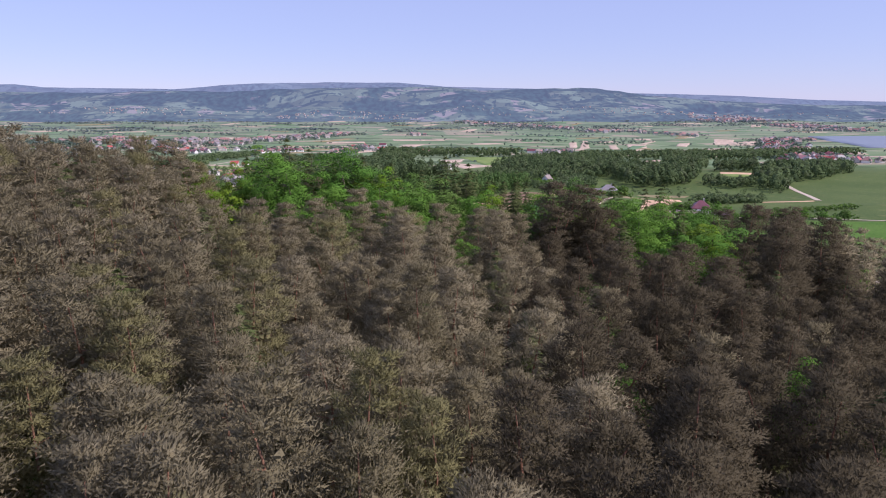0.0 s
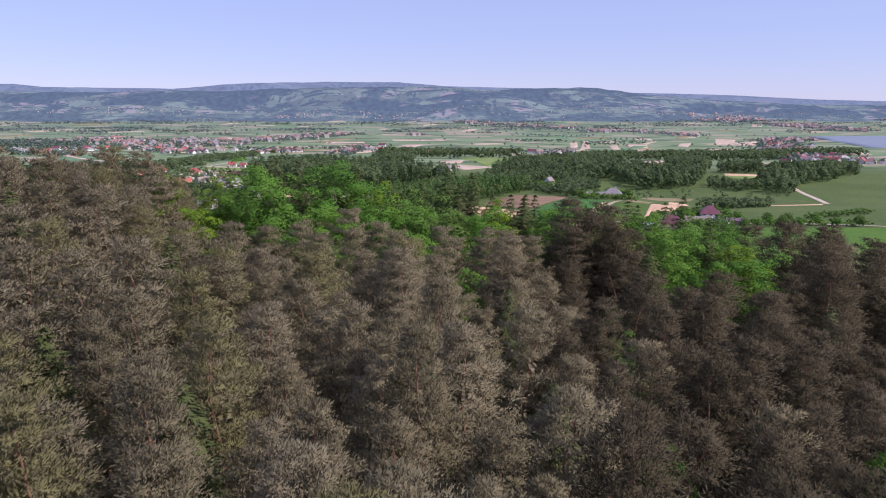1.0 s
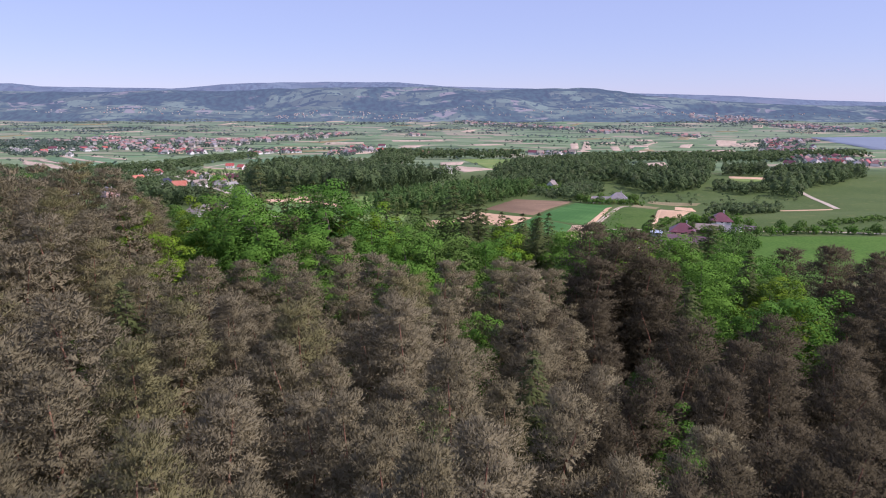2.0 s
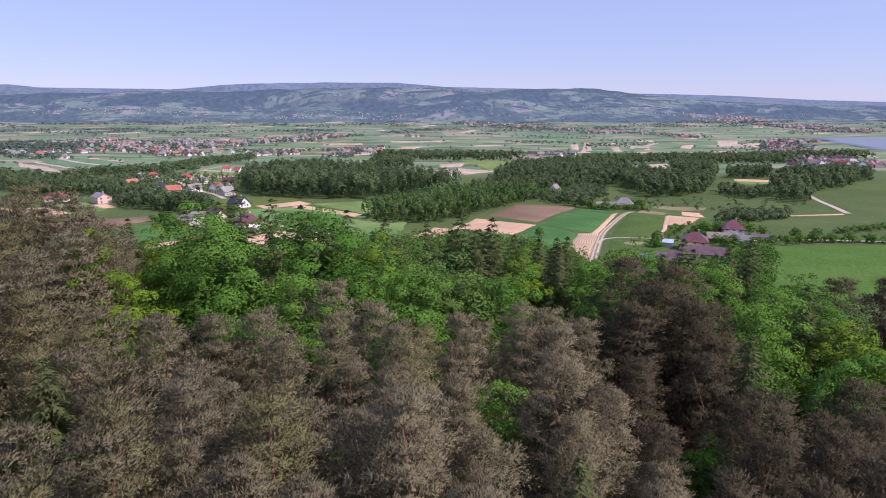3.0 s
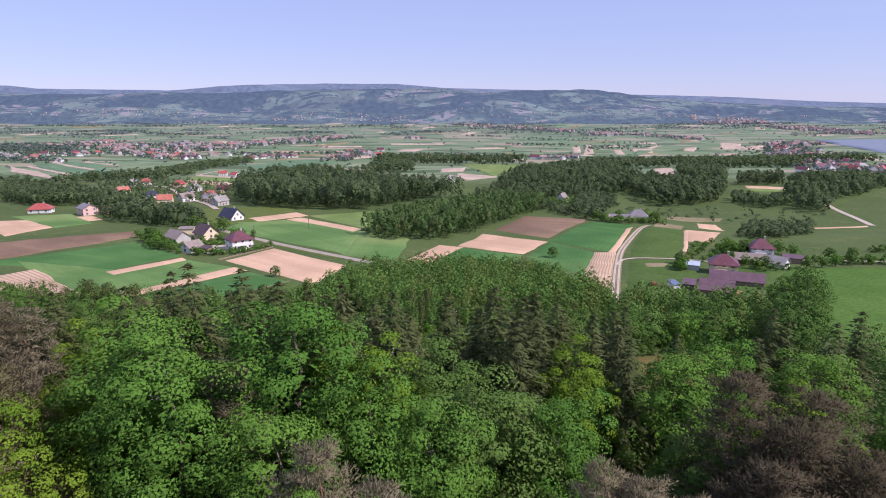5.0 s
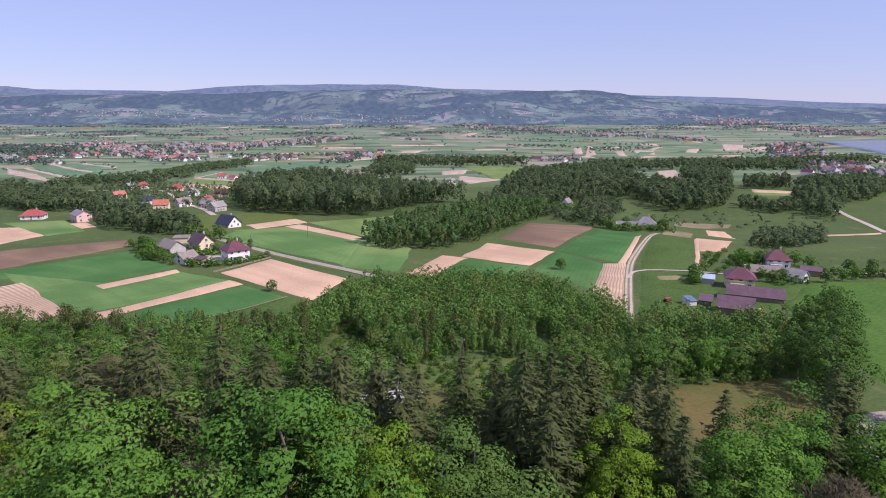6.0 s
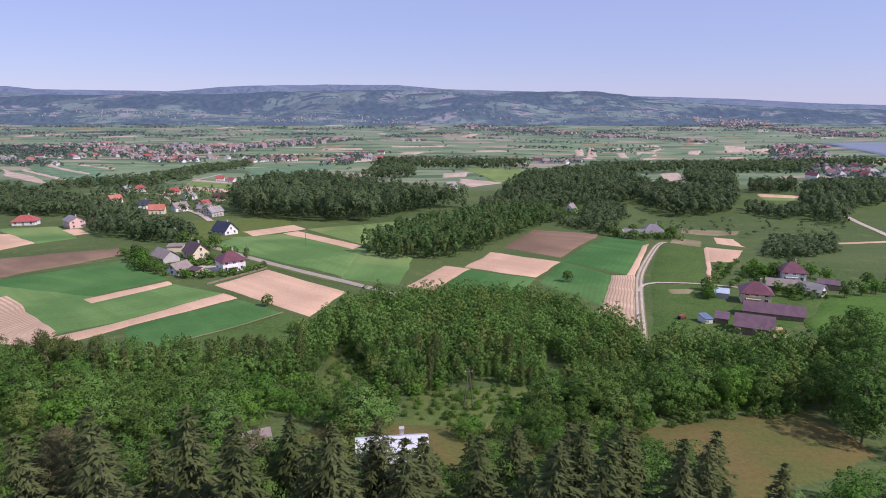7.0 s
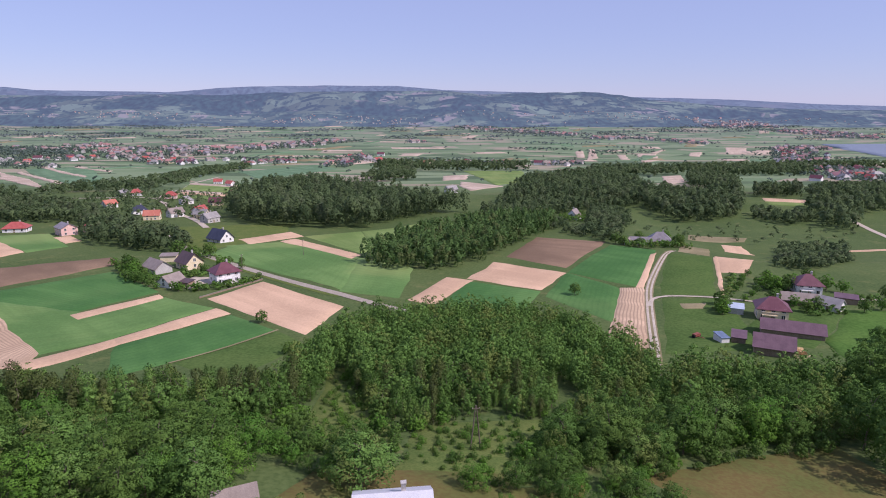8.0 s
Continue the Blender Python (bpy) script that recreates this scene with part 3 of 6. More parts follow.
patch("field", "meadow of soft green grass by the wood", ((-72, 252), (-51.5, 281.8), (-40, 268), (-52, 236)), M["lush"], 0.07)
ribbon("footpath", "faint pale mown line across the meadow", ((-71, 250.5), (-61, 266), (-51.4, 282.3)), 0.9, M["olive"], 0.2, "path")
patch("field", "bright green meadow beside the lane", ((-116, 430.5), (-89.9, 444.3), (-37, 392.5), (-37, 330)), M["crop"], 0.08)
patch("field", "bright green meadow beside the lane", ((-40, 393.5), (-12.7, 371.5), (-17, 321), (-40, 331.5)), M["crop"], 0.1)
patch("field", "bright green meadow beside the lane", ((-115, 404), (-112.5, 435), (-36, 332), (-88, 377)), M["crop"], 0.06)
patch("field", "pale dry ploughed strip", ((-115.7, 453.2), (-92.6, 484.5), (-80.4, 465.7), (-103.5, 436.3)), M["tan"], 0.12)
patch("field", "long pale strip of bare soil", ((-90.4, 446.4), (-84.2, 456.9), (-39.5, 401), (-43, 391.2)), M["tan"], 0.14, 0.4)
patch("field", "pale green meadow below the wood", ((-80.4, 465.7), (-49.3, 486.6), (-36, 421.2), (-39.9, 404.1)), M["crop_pale"], 0.09)
patch("field", "pale green meadow below the wood", ((-49.3, 486.6), (-22.1, 508), (5.2, 575), (-36, 421.2)), M["crop_pale"], 0.09)
ribbon("road", "narrow grey asphalt lane past the farmyard", ((-160, 470), (-132, 420), (-117.7, 402.4), (-88.6, 372.7), (-60, 345.5), (-39.7, 327.4), (-20, 309), (8, 285)), 3.6, M["asphalt"], 0.16)
ribbon("verge", "strip of rough grass along the lane", ((-117, 399), (-88.6, 369.2), (-60, 342), (-39.7, 324)), 2.4, M["rough"], 0.1, "verge")

# fields at the foot of the hill, middle and east
patch("field", "pale dry ploughed plot", ((-14, 318.9), (1, 354.4), (11.9, 348.2), (-3.8, 312)), M["tan"], 0.12)
patch("field", "pale dry ploughed field", ((8.8, 351.3), (23.8, 383.8), (52.8, 361.9), (37.3, 332.2)), M["tan"], 0.12)
patch("field", "brown fallow field with dry weeds", ((30.3, 395.5), (55.8, 461.2), (92, 443), (54.6, 370.5)), M["brown"], 0.1)
patch("field", "dense dark green crop field", ((53, 362.9), (90.9, 432.5), (109.6, 414.7), (76.4, 336)), M["crop_dark"], 0.09)
patch("field", "dense dark green crop field", ((36.8, 322.9), (53, 362.9), (68, 336.1), (53.5, 286.8)), M["crop_dark"], 0.09)
patch("field", "green meadow plot by the wood", ((10, 347.3), (37.1, 330.5), (24, 300), (-3, 309)), M["crop_dark"], 0.08)
patch("field", "ridged seed bed of pale reddish soil", ((77.9, 336), (54, 256), (46, 272), (68.2, 336.1)), M["rows"], 0.12, 0.3)
patch("field", "narrow pale strip along the farm track", ((102, 401.6), (106.9, 406.3), (77.9, 336), (74.5, 336)), M["tan"], 0.13, 0.3)
patch("field", "mown green meadow by the track", ((111.7, 404.6), (131, 398.2), (100.7, 324.4), (80, 326.4)), M["lush"], 0.09)
patch("field", "farmyard meadow of short grass", ((79, 320), (101, 319), (88, 262), (58, 258)), M["lush"], 0.08)
for shift in (-0.8, 0.8):
    ribbon("farm_track", "pale gravel wheel rut of a farm track",
           ((118 + shift, 412), (109 + shift, 400), (83.1 + shift, 344.2), (70.1 + shift, 306.9), (56 + shift, 260.6), (49 + shift, 240)), 0.8, M["gravel"], 0.2, "track")
ribbon("farm_track", "sandy margin of a farm track", ((118, 413), (109, 400.5), (83.1, 344.2), (70.1, 306.9), (56, 260.6), (49, 240)), 3.2, M["olive"], 0.14, "track")
ribbon("farm_track", "pale gravel track to the farmhouse", ((71, 309), (74.8, 318.3), (82.1, 323), (94, 322), (101.7, 319.5), (112, 314)), 1.6, M["gravel"], 0.17, "track")
patch("field", "narrow path of bare soil", ((130.8, 396.5), (133.9, 397.3), (103.5, 322.7), (101, 321.1)), M["tan"], 0.14, 0.3)
patch("field", "pale dry ploughed plot", ((133.2, 400.6), (149.5, 392.8), (130.3, 360.7), (118, 361.9)), M["tan"], 0.13)
patch("field", "pale dry ploughed plot", ((169.8, 472.5), (180.6, 468.3), (169.6, 429.3), (155.7, 437.4)), M["tan"], 0.12)
patch("field", "pale olive stubble plot", ((132.5, 440.3), (148, 439.4), (131.1, 400), (119.3, 410.5)), M["olive"], 0.1)
patch("field", "pale brown stubble strip", ((166.6, 514.5), (200.2, 502), (190.7, 485.5), (151.9, 480)), M["olive"], 0.1)
patch("field", "narrow strip of bare soil", ((231.3, 453), (275, 462), (272, 456), (227.6, 447.2)), M["tan"], 0.12)
patch("field", "bright green meadow behind the barns", ((107, 268), (136, 303), (260, 300), (92, 200)), M["meadow"], 0.12)
patch("yard", "worn sandy ground beside the barn", ((88, 256), (93, 260), (98, 258), (92, 252)), M["olive"], 0.16, 0.8, 3.0, "yard")
patch("field", "rough pale green grass by the lane", ((-172, 506), (-99.5, 524), (-92.7, 463), (-125.8, 408)), M["rough"], 0.05, 1.0)
patch("farmyard", "pale gravel yard between the farmhouses", ((-106, 346.5), (-104.5, 356.5), (-96, 355), (-94.5, 336.5)), M["gravel"], 0.14, 0.8, category="yard")
patch("garden_plot", "small dry garden plot in the grass", ((83, 313), (92.5, 314), (89, 304.5), (82, 305)), M["olive"], 0.13, 0.8, 3.0, "garden")
patch("field", "short green grass round the barns", ((86, 276), (118, 316), (131, 297), (101, 262)), M["lush"], 0.1)
ribbon("road", "pale straight country road across the fields", ((334, 625), (322.5, 588.7), (310.7, 552.1), (294.7, 506), (278, 462)), 4.0, M["gravel"], 0.2)
ribbon("farm_track", "sandy track behind the farm gardens", ((142, 318), (165, 316), (190, 312), (225, 300)), 2.2, M["gravel"], 0.16, "track")

patch("grass", "rough yellow-green grass in a gap of the wood", ((-30, 248), (-24, 246), (-9, 195), (-27, 199)), M["rough"], 0.1, 1.0, category="grass")
patch("grass", "rough yellow-green grass in a gap of the wood", ((-11, 184), (10, 184), (20, 214), (-6, 209)), M["rough"], 0.1, 1.0, category="grass")
patch("grass", "dry yellowish grass round the cottage", ((-26, 174), (-22, 186), (8, 188), (8, 174)), M["lawn"], 0.12, 1.0, category="grass")
# clearing on the hillside
patch("lawn", "dry yellowish lawn in a clearing", ((29, 189), (70.5, 206.5), (71, 184), (40, 166)), M["lawn"], 0.08, 1.2)
patch("lawn", "dry grass yard round the cottage", ((-20, 181), (18, 185), (18, 170), (-22, 166)), M["lawn"], 0.07, 1.5)
ribbon("road", "grey asphalt road through the wood", ((36, -40), (40, 20), (44, 60), (50, 100), (54, 125), (66, 166), (73, 179), (84, 186), (110, 184), (150, 178)), 3.8, M["asphalt"], 0.14)
patch("forest_floor", "shaded brown forest floor of needles and herbs", ((-140, 10), (-140, 150), (48, 152), (42, 10)), M["floor"], 0.05, 2)
patch("forest_floor", "shaded brown forest floor of needles and herbs", ((57, 10), (57, 150), (150, 150), (150, 10)), M["floor"], 0.05, 2)


# ---------------------------------------------------------------- trees
def unit(a):
    return a / np.maximum(1e-9, np.linalg.norm(a, axis=-1, keepdims=True))


def leaf_arrays(p, along, face, length, width):
    """Small three-cornered leaves or needle sprays at p, pointing along one way and facing another."""
    along = unit(along)
    side = unit(np.cross(face, along))
    length, width = np.asarray(length)[:, None], np.asarray(width)[:, None]
    q = np.stack([p - along * length * 0.4 - side * width / 2, p - along * length * 0.3 + side * width / 2, p + along * length * 0.6], 1)
    return q.reshape(-1, 3)


def foliage(name, corners, soft, material):
    """The mesh of a crown; soft: the ways that its leaves are shaded by, which also turn their upper faces outward."""
    tri, lean = corners.reshape(-1, 3, 3), soft.reshape(-1, 3, 3)[:, 0]
    back = (np.cross(tri[:, 1] - tri[:, 0], tri[:, 2] - tri[:, 0]) * lean).sum(-1) < 0
    order = np.arange(len(corners)).reshape(-1, 3)
    order[back] = order[back][:, ::-1]
    data = sheet(name, corners, order, material)
    data.normals_split_custom_set_from_vertices(unit(soft).astype("f"))
    return data


def inner(rng, q, soft, count, z0, z1, r, leaf):
    """Adds the broad sprays deep in a crown that keep it from being seen through."""
    v = unit(rng.normal(size=(count, 3)))
    p = v * np.array([r, r, (z1 - z0) / 2]) * rng.uniform(0.45, 1.0, (count, 1)) + np.array([0, 0, (z0 + z1) / 2])
    more = leaf_arrays(p, np.cross(v, rng.normal(size=(count, 3))), v + rng.normal(size=(count, 3)) * 0.2, np.full(count, leaf), np.full(count, leaf * 0.8))
    return np.concatenate([q, more]), np.concatenate([soft, np.repeat(v, 3, 0)])


def limb(bm, a, b, r0, r1, sides=6):
    """A tapered round limb from a to b."""
    a, b = Vector(a), Vector(b)
    turn = (b - a).to_track_quat("Z", "Y")
    rings = []
    for p, r in ((a, r0), (b, r1)):
        rings.append([bm.verts.new(p + turn @ Vector((r * math.cos(k * math.tau / sides), r * math.sin(k * math.tau / sides), 0))) for k in range(sides)])
    for k in range(sides):
        bm.faces.new((rings[0][k], rings[0][(k + 1) % sides], rings[1][(k + 1) % sides], rings[1][k]))
    bm.faces.new(rings[1])


def trunk_mesh(h, r, rng, limbs, reach, low=0.4, sides=7):
    bm = bmesh.new()
    p, n = Vector((0, 0, -0.6)), 5
    for k in range(n):
        q = Vector((rng.normal() * 0.12 * k, rng.normal() * 0.12 * k, h * (k + 1) / n))
        limb(bm, p, q, r * (1 - k / n) + 0.03, r * (1 - (k + 1) / n) + 0.03, sides)
        p = q
    for k in range(limbs):
        z, a = h * rng.uniform(low, 0.9), rng.uniform(0, math.tau)
        l = reach * (1.05 - z / h) * rng.uniform(0.6, 1.1) + 0.4
        limb(bm, (0, 0, z), (l * math.cos(a), l * math.sin(a), z + l * 0.35), r * 0.22, 0.02, 4)
    data = bpy.data.meshes.new("trunk")
    bm.to_mesh(data)
    bm.free()
    return data


def pine_crown(rng, h, r, low=0.36, whorls=12, brush=42, big=1.0):
    """Whorls of upswept branches, each a fan of twigs that end in brushes of needles."""
    centres, leans, wides = [], [], []
    for k in range(whorls):
        s = (k + rng.uniform(-0.3, 0.3)) / (whorls - 0.6)
        s = min(1.0, max(0.0, s))
        z = h * (low + (1 - low) * s) - 0.4
        reach = r * (0.16 + 0.88 * (1 - s) ** 0.58) * (0.72 if s < 0.1 else 1.0)
        count = 6 if s < 0.55 else 5 if s < 0.85 else 4
        turn = rng.uniform(0, math.tau)
        for j in range(count):
            a = turn + j * math.tau / count + rng.normal() * 0.2
            o, side = np.array([math.cos(a), math.sin(a), 0.0]), np.array([-math.sin(a), math.cos(a), 0.0])
            l, rise = reach * rng.uniform(0.62, 1.18), 0.12 + 0.5 * s + rng.normal() * 0.08
            for f, w in ((0.4, -1), (0.48, 1), (0.66, -1), (0.72, 1), (0.86, -0.7), (0.88, 0.7), (1.0, 0)):
                f += rng.normal() * 0.04
                c = o * l * f + side * w * l * (0.16 + 0.3 * (1 - f)) + np.array([0, 0, z + l * (rise * f + 0.1 * f * f)])
                centres.append(c + rng.normal(size=3) * 0.1)
                leans.append(o * 0.6 + side * w * 0.4 + np.array([0, 0, 0.55 + 0.5 * s]))
                wides.append((0.34 + 0.3 * l / r) * rng.uniform(0.85, 1.2))
    centres.append(np.array([0, 0, h]))
    leans.append(np.array([0, 0, 1.0]))
    wides.append(0.4)
    c, lean, wide = np.array(centres), unit(np.array(leans)), np.array(wides)[:, None, None]
    d = unit(rng.normal(size=(len(c), brush, 3)) * 0.66 + lean[:, None] * 0.5)
    p = c[:, None] + d * wide * rng.uniform(0.15, 1.1, (len(c), brush, 1)) * np.array([1.4, 1.4, 0.6])
    way = lean[:, None] * 0.45 + d * 0.8 + rng.normal(size=d.shape) * 0.2
    soft = d * 0.5 + lean[:, None] * 0.5 + np.array([0, 0, 0.35])
    way, p, soft = way.reshape(-1, 3), p.reshape(-1, 3), soft.reshape(-1, 3)
    n = len(p)
    q = leaf_arrays(p, way, soft + rng.normal(size=(n, 3)) * 0.45, rng.uniform(0.17, 0.3, n) * big, rng.uniform(0.05, 0.085, n) * big)
    return inner(rng, q, np.repeat(soft + rng.normal(size=(n, 3)) * 0.05, 3, 0), 130, h * (low + 0.06), h * 0.86, r * 0.3, 0.5)


def spruce_crown(rng, h, r, low=0.06, whorls=30):
    """Tiers of boughs that sag and turn up at the tips, narrowing to a spire."""
    ps, ways, faces, sizes, softs = [], [], [], [], []
    for k in range(whorls):
        s = k / (whorls - 1)
        z = h * (low + (1 - low) * s ** 0.95)
        reach = r * (1 - s) ** 0.64 * rng.uniform(0.82, 1.12) + 0.1
        count = max(4, int(10 * (1 - s) + 4))
        for j in range(count):
            a = j * math.tau / count + k * 0.7 + rng.normal() * 0.2
            o = np.array([math.cos(a), math.sin(a), 0.0])
            l = reach * rng.uniform(0.66, 1.15)
            steps = max(2, int(l / 0.4))
            side = np.array([-o[1], o[0], 0])
            for i in range(steps):
                f = (i + 0.9) / steps
                c = o * l * f + np.array([0, 0, z + 0.12 * l * f - 0.5 * l * f * f + 0.26 * l * f ** 4])
                for w in (-1, -0.35, 0.35, 1):
                    ps.append(c + side * w * 0.42 * (1.2 - f) + np.array([0, 0, -0.1 * abs(w)]) + rng.normal(size=3) * 0.07)
                    ways.append(o * 0.75 + side * w * 0.8 + np.array([0, 0, -0.22]) + rng.normal(size=3) * 0.15)
                    faces.append(np.array([0, 0, 1.0]) + o * 0.5 + rng.normal(size=3) * 0.25)
                    sizes.append((rng.uniform(0.5, 0.82), rng.uniform(0.2, 0.32)))
                    softs.append(o * (0.3 + 0.55 * f) + np.array([0, 0, 0.55]) + side * w * 0.2 + rng.normal(size=3) * 0.08)
    sizes = np.array(sizes)
    q = leaf_arrays(np.array(ps), np.array(ways), np.array(faces), sizes[:, 0], sizes[:, 1])
    return inner(rng, q, np.repeat(np.array(softs), 3, 0), 120, h * (low + 0.02), h * 0.75, r * 0.3, 0.6)


def column_crown(rng, h, r, clumps, per, size):
    """A narrow upright crown, leafy from the ground to a thin tip."""
    s = np.sort(rng.uniform(0.03, 0.98, clumps))
    ang = np.arange(clumps) * 2.4 + rng.normal(size=clumps) * 0.5
    prof = r * np.minimum(1.0, 0.55 + s * 1.6) * np.clip((1.02 - s) ** 0.34, 0.08, 1)
    o = np.stack([np.cos(ang), np.sin(ang), np.zeros(clumps)], -1)
    c = o * (prof * rng.uniform(0.35, 0.85, clumps))[:, None]
    c[:, 2] = s * h
    d = unit(rng.normal(size=(clumps, per, 3)) + o[:, None] * 0.6 + np.array([0, 0, 0.3]))
    p = c[:, None] + d * (0.32 * r + 0.35 * prof[:, None, None]) * rng.uniform(0.4, 1.1, (clumps, per, 1)) * np.array([0.9, 0.9, 1.5])
    out = unit(p * np.array([1, 1, 0]) + 1e-6)
    d, p, out = d.reshape(-1, 3), p.reshape(-1, 3), out.reshape(-1, 3)
    n = len(p)
    way = np.array([0, 0, 1.0]) + out * 0.4 + rng.normal(size=(n, 3)) * 0.5
    q = leaf_arrays(p, way, d + rng.normal(size=(n, 3)) * 0.5, rng.uniform(0.9, 1.6, n) * size, rng.uniform(0.5, 0.85, n) * size)
    return inner(rng, q, np.repeat(d * 0.7 + out * 0.5 + np.array([0, 0, 0.4]) + rng.normal(size=(n, 3)) * 0.1, 3, 0), 70, h * 0.05, h * 0.86, r * 0.55, 0.8)


def leaf_crown(rng, h, r, low, clumps, per, size, tall=1.0, down=0.45):
    """Clumps of leaves over a domed, uneven crown with gaps between."""
    z0, top = h * low, h
    half = (top - z0) / 2
    mid = (z0 + top) / 2
    i = np.arange(clumps) + 0.5
    up = 1 - (1 + down) * i / clumps
    a = i * 2.39996 + rng.normal(size=clumps) * 0.25
    flat = np.sqrt(np.clip(1 - up * up, 0, 1))
    v = np.stack([flat * np.cos(a), flat * np.sin(a), up], -1)
    lump = 1 + 0.14 * np.sin(a * 1.0 + up * 4 + rng.uniform(0, 6)) + 0.17 * rng.normal(size=clumps)
    c = v * np.array([r, r, half]) * 0.8 * lump[:, None]
    c[:, 2] += mid
    rad = r * rng.uniform(0.2, 0.37, clumps)
    d = unit(rng.normal(size=(clumps, per, 3)) + v[:, None] * 0.75 + np.array([0, 0, 0.4]))
    shell = rng.uniform(0.74, 1.06, (clumps, per, 1))
    p = c[:, None] + d * rad[:, None, None] * shell * np.array([1, 1, 0.85 * tall])
    big = np.repeat(v[:, None], per, 1).reshape(-1, 3)
    d, p = d.reshape(-1, 3), p.reshape(-1, 3)
    n = len(p)
    face = d + rng.normal(size=(n, 3)) * 0.3
    along = np.cross(face, rng.normal(size=(n, 3)))
    q = leaf_arrays(p, along, face, rng.uniform(0.8, 1.35, n) * size, rng.uniform(0.7, 1.1, n) * size)
    soft = d * 1.05 + big * 0.35 + rng.normal(size=(n, 3)) * 0.1
    return inner(rng, q, np.repeat(soft, 3, 0), 110 + clumps * 2, z0 + half * 0.2, top - half * 0.3, r * 0.6, max(0.45, r * 0.17))


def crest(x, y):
    """Height cap for trees, fitted so that the camera sees over them into the clearing."""
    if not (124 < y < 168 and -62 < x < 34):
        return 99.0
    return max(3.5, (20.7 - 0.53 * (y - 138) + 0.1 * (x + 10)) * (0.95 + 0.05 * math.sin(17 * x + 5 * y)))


class Kind:
    """One form of tree: its meshes, shared by all its copies."""

    def __init__(self, name, label, crown, material, bark, h, trunk_r, limbs, reach, low, group):
        self.name, self.label, self.group, self.h = name, label, group, h
        self.corners, self.soft, self.material = *crown, material
        rng = np.random.default_rng(int(h * 100) + len(label))
        self.crown = foliage("crown", self.corners, self.soft, material)
        self.trunk = trunk_mesh(h * 0.93, trunk_r, rng, limbs, reach, low)
        self.trunk.materials.append(bark)

    def plant(self, x, y, size=1.0, turn=0.0, wide=1.0):
        # cap the height to keep the clearing in the camera's view
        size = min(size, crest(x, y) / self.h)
        top = new(self.name)
        top.empty_display_size = 0.5
        top.matrix_basis = Matrix.LocRotScale((x, y, height(x, y) - 0.1), Euler((0, 0, turn)), (size * wide, size * wide, size))
        for name, data in (("trunk", self.trunk), ("crown", self.crown)):
            new(name, data).parent = top
        return tagged(top, self.label, "tree", self.group)


def kinds(count, name, label, group, make, material, bark, h, trunk_r, limbs, reach, low, seed):
    made = []
    for k in range(count):
        rng = np.random.default_rng(seed + k)
        hh = h * rng.uniform(0.94, 1.06)
        made.append(Kind(name, label, make(rng, hh), material, bark, hh, trunk_r, limbs, reach, low, group))
    return made


PINES = kinds(4, "pine_tree", "tall pine with grey-brown needles and a reddish trunk", "forest pines",
              lambda g, h: pine_crown(g, h, 3.8, 0.34), M["pine"], M["red_bark"], 19, 0.2, 4, 2.2, 0.4, 11)
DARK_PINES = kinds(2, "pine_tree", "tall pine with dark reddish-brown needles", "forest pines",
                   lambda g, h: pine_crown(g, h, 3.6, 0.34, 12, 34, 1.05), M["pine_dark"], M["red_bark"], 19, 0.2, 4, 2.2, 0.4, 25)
PINES += kinds(1, "pine_tree", "tall pine with olive-brown needles and a reddish trunk", "forest pines",
               lambda g, h: pine_crown(g, h, 3.7, 0.3, 12, 40), M["pine_olive"], M["red_bark"], 19, 0.2, 4, 2.2, 0.4, 21)
SIDE_PINES = kinds(2, "pine_tree", "tall pine with grey-brown needles and a reddish trunk", "forest pines",
                   lambda g, h: pine_crown(g, h, 3.8, 0.36, 11, 24, 1.3), M["pine"], M["red_bark"], 19, 0.2, 4, 2.2, 0.4, 17)
THIN_PINE = kinds(1, "pine_tree", "tall pine with grey-brown needles", "forest pines",
                  lambda g, h: pine_crown(g, h, 3.4, 0.36, 11, 5, 2.5), M["pine"], M["red_bark"], 19, 0.2, 4, 2.2, 0.4, 15)[0]
SPRUCES = kinds(3, "spruce_tree", "dark green pointed spruce with drooping tiers of boughs", "forest spruces",
                lambda g, h: spruce_crown(g, h, 4.6), M["spruce"], M["bark"], 20, 0.2, 4, 1.5, 0.3, 31)
MAPLES = kinds(3, "broadleaf_tree", "broadleaf tree with a full fresh green crown", "forest broadleaf trees",
               lambda g, h: leaf_crown(g, h, 4.0, 0.26, 66, 190, 0.185), M["leaf"], M["bark"], 20.5, 0.22, 8, 3.0, 0.35, 41)
MAPLES += kinds(1, "broadleaf_tree", "broadleaf tree with a bright yellow-green crown", "forest broadleaf trees",
                lambda g, h: leaf_crown(g, h, 3.5, 0.25, 50, 150, 0.19), M["leaf_bright"], M["bark"], 19, 0.22, 8, 3.0, 0.35, 51)
MAPLES += kinds(1, "broadleaf_tree", "broadleaf tree with a deep bluish green crown", "forest broadleaf trees",
                lambda g, h: leaf_crown(g, h, 4.0, 0.26, 66, 190, 0.185), M["leaf_deep"], M["bark"], 20, 0.22, 8, 3.0, 0.35, 61)
COPPICE = kinds(2, "young_broadleaf_tree", "low leafy tree with a crown down to the ground", "slope trees",
                lambda g, h: leaf_crown(g, h, 3.5, 0.0, 46, 66, 0.25, 1.0, 0.75), M["leaf_deep"], M["bark"], 9, 0.12, 6, 2.2, 0.2, 101)
COPPICE += kinds(1, "young_broadleaf_tree", "low fresh green tree with a crown down to the ground", "slope trees",
                 lambda g, h: leaf_crown(g, h, 3.3, 0.0, 46, 66, 0.25, 1.0, 0.75), M["birch"], M["bark"], 8.5, 0.12, 6, 2.2, 0.2, 111)
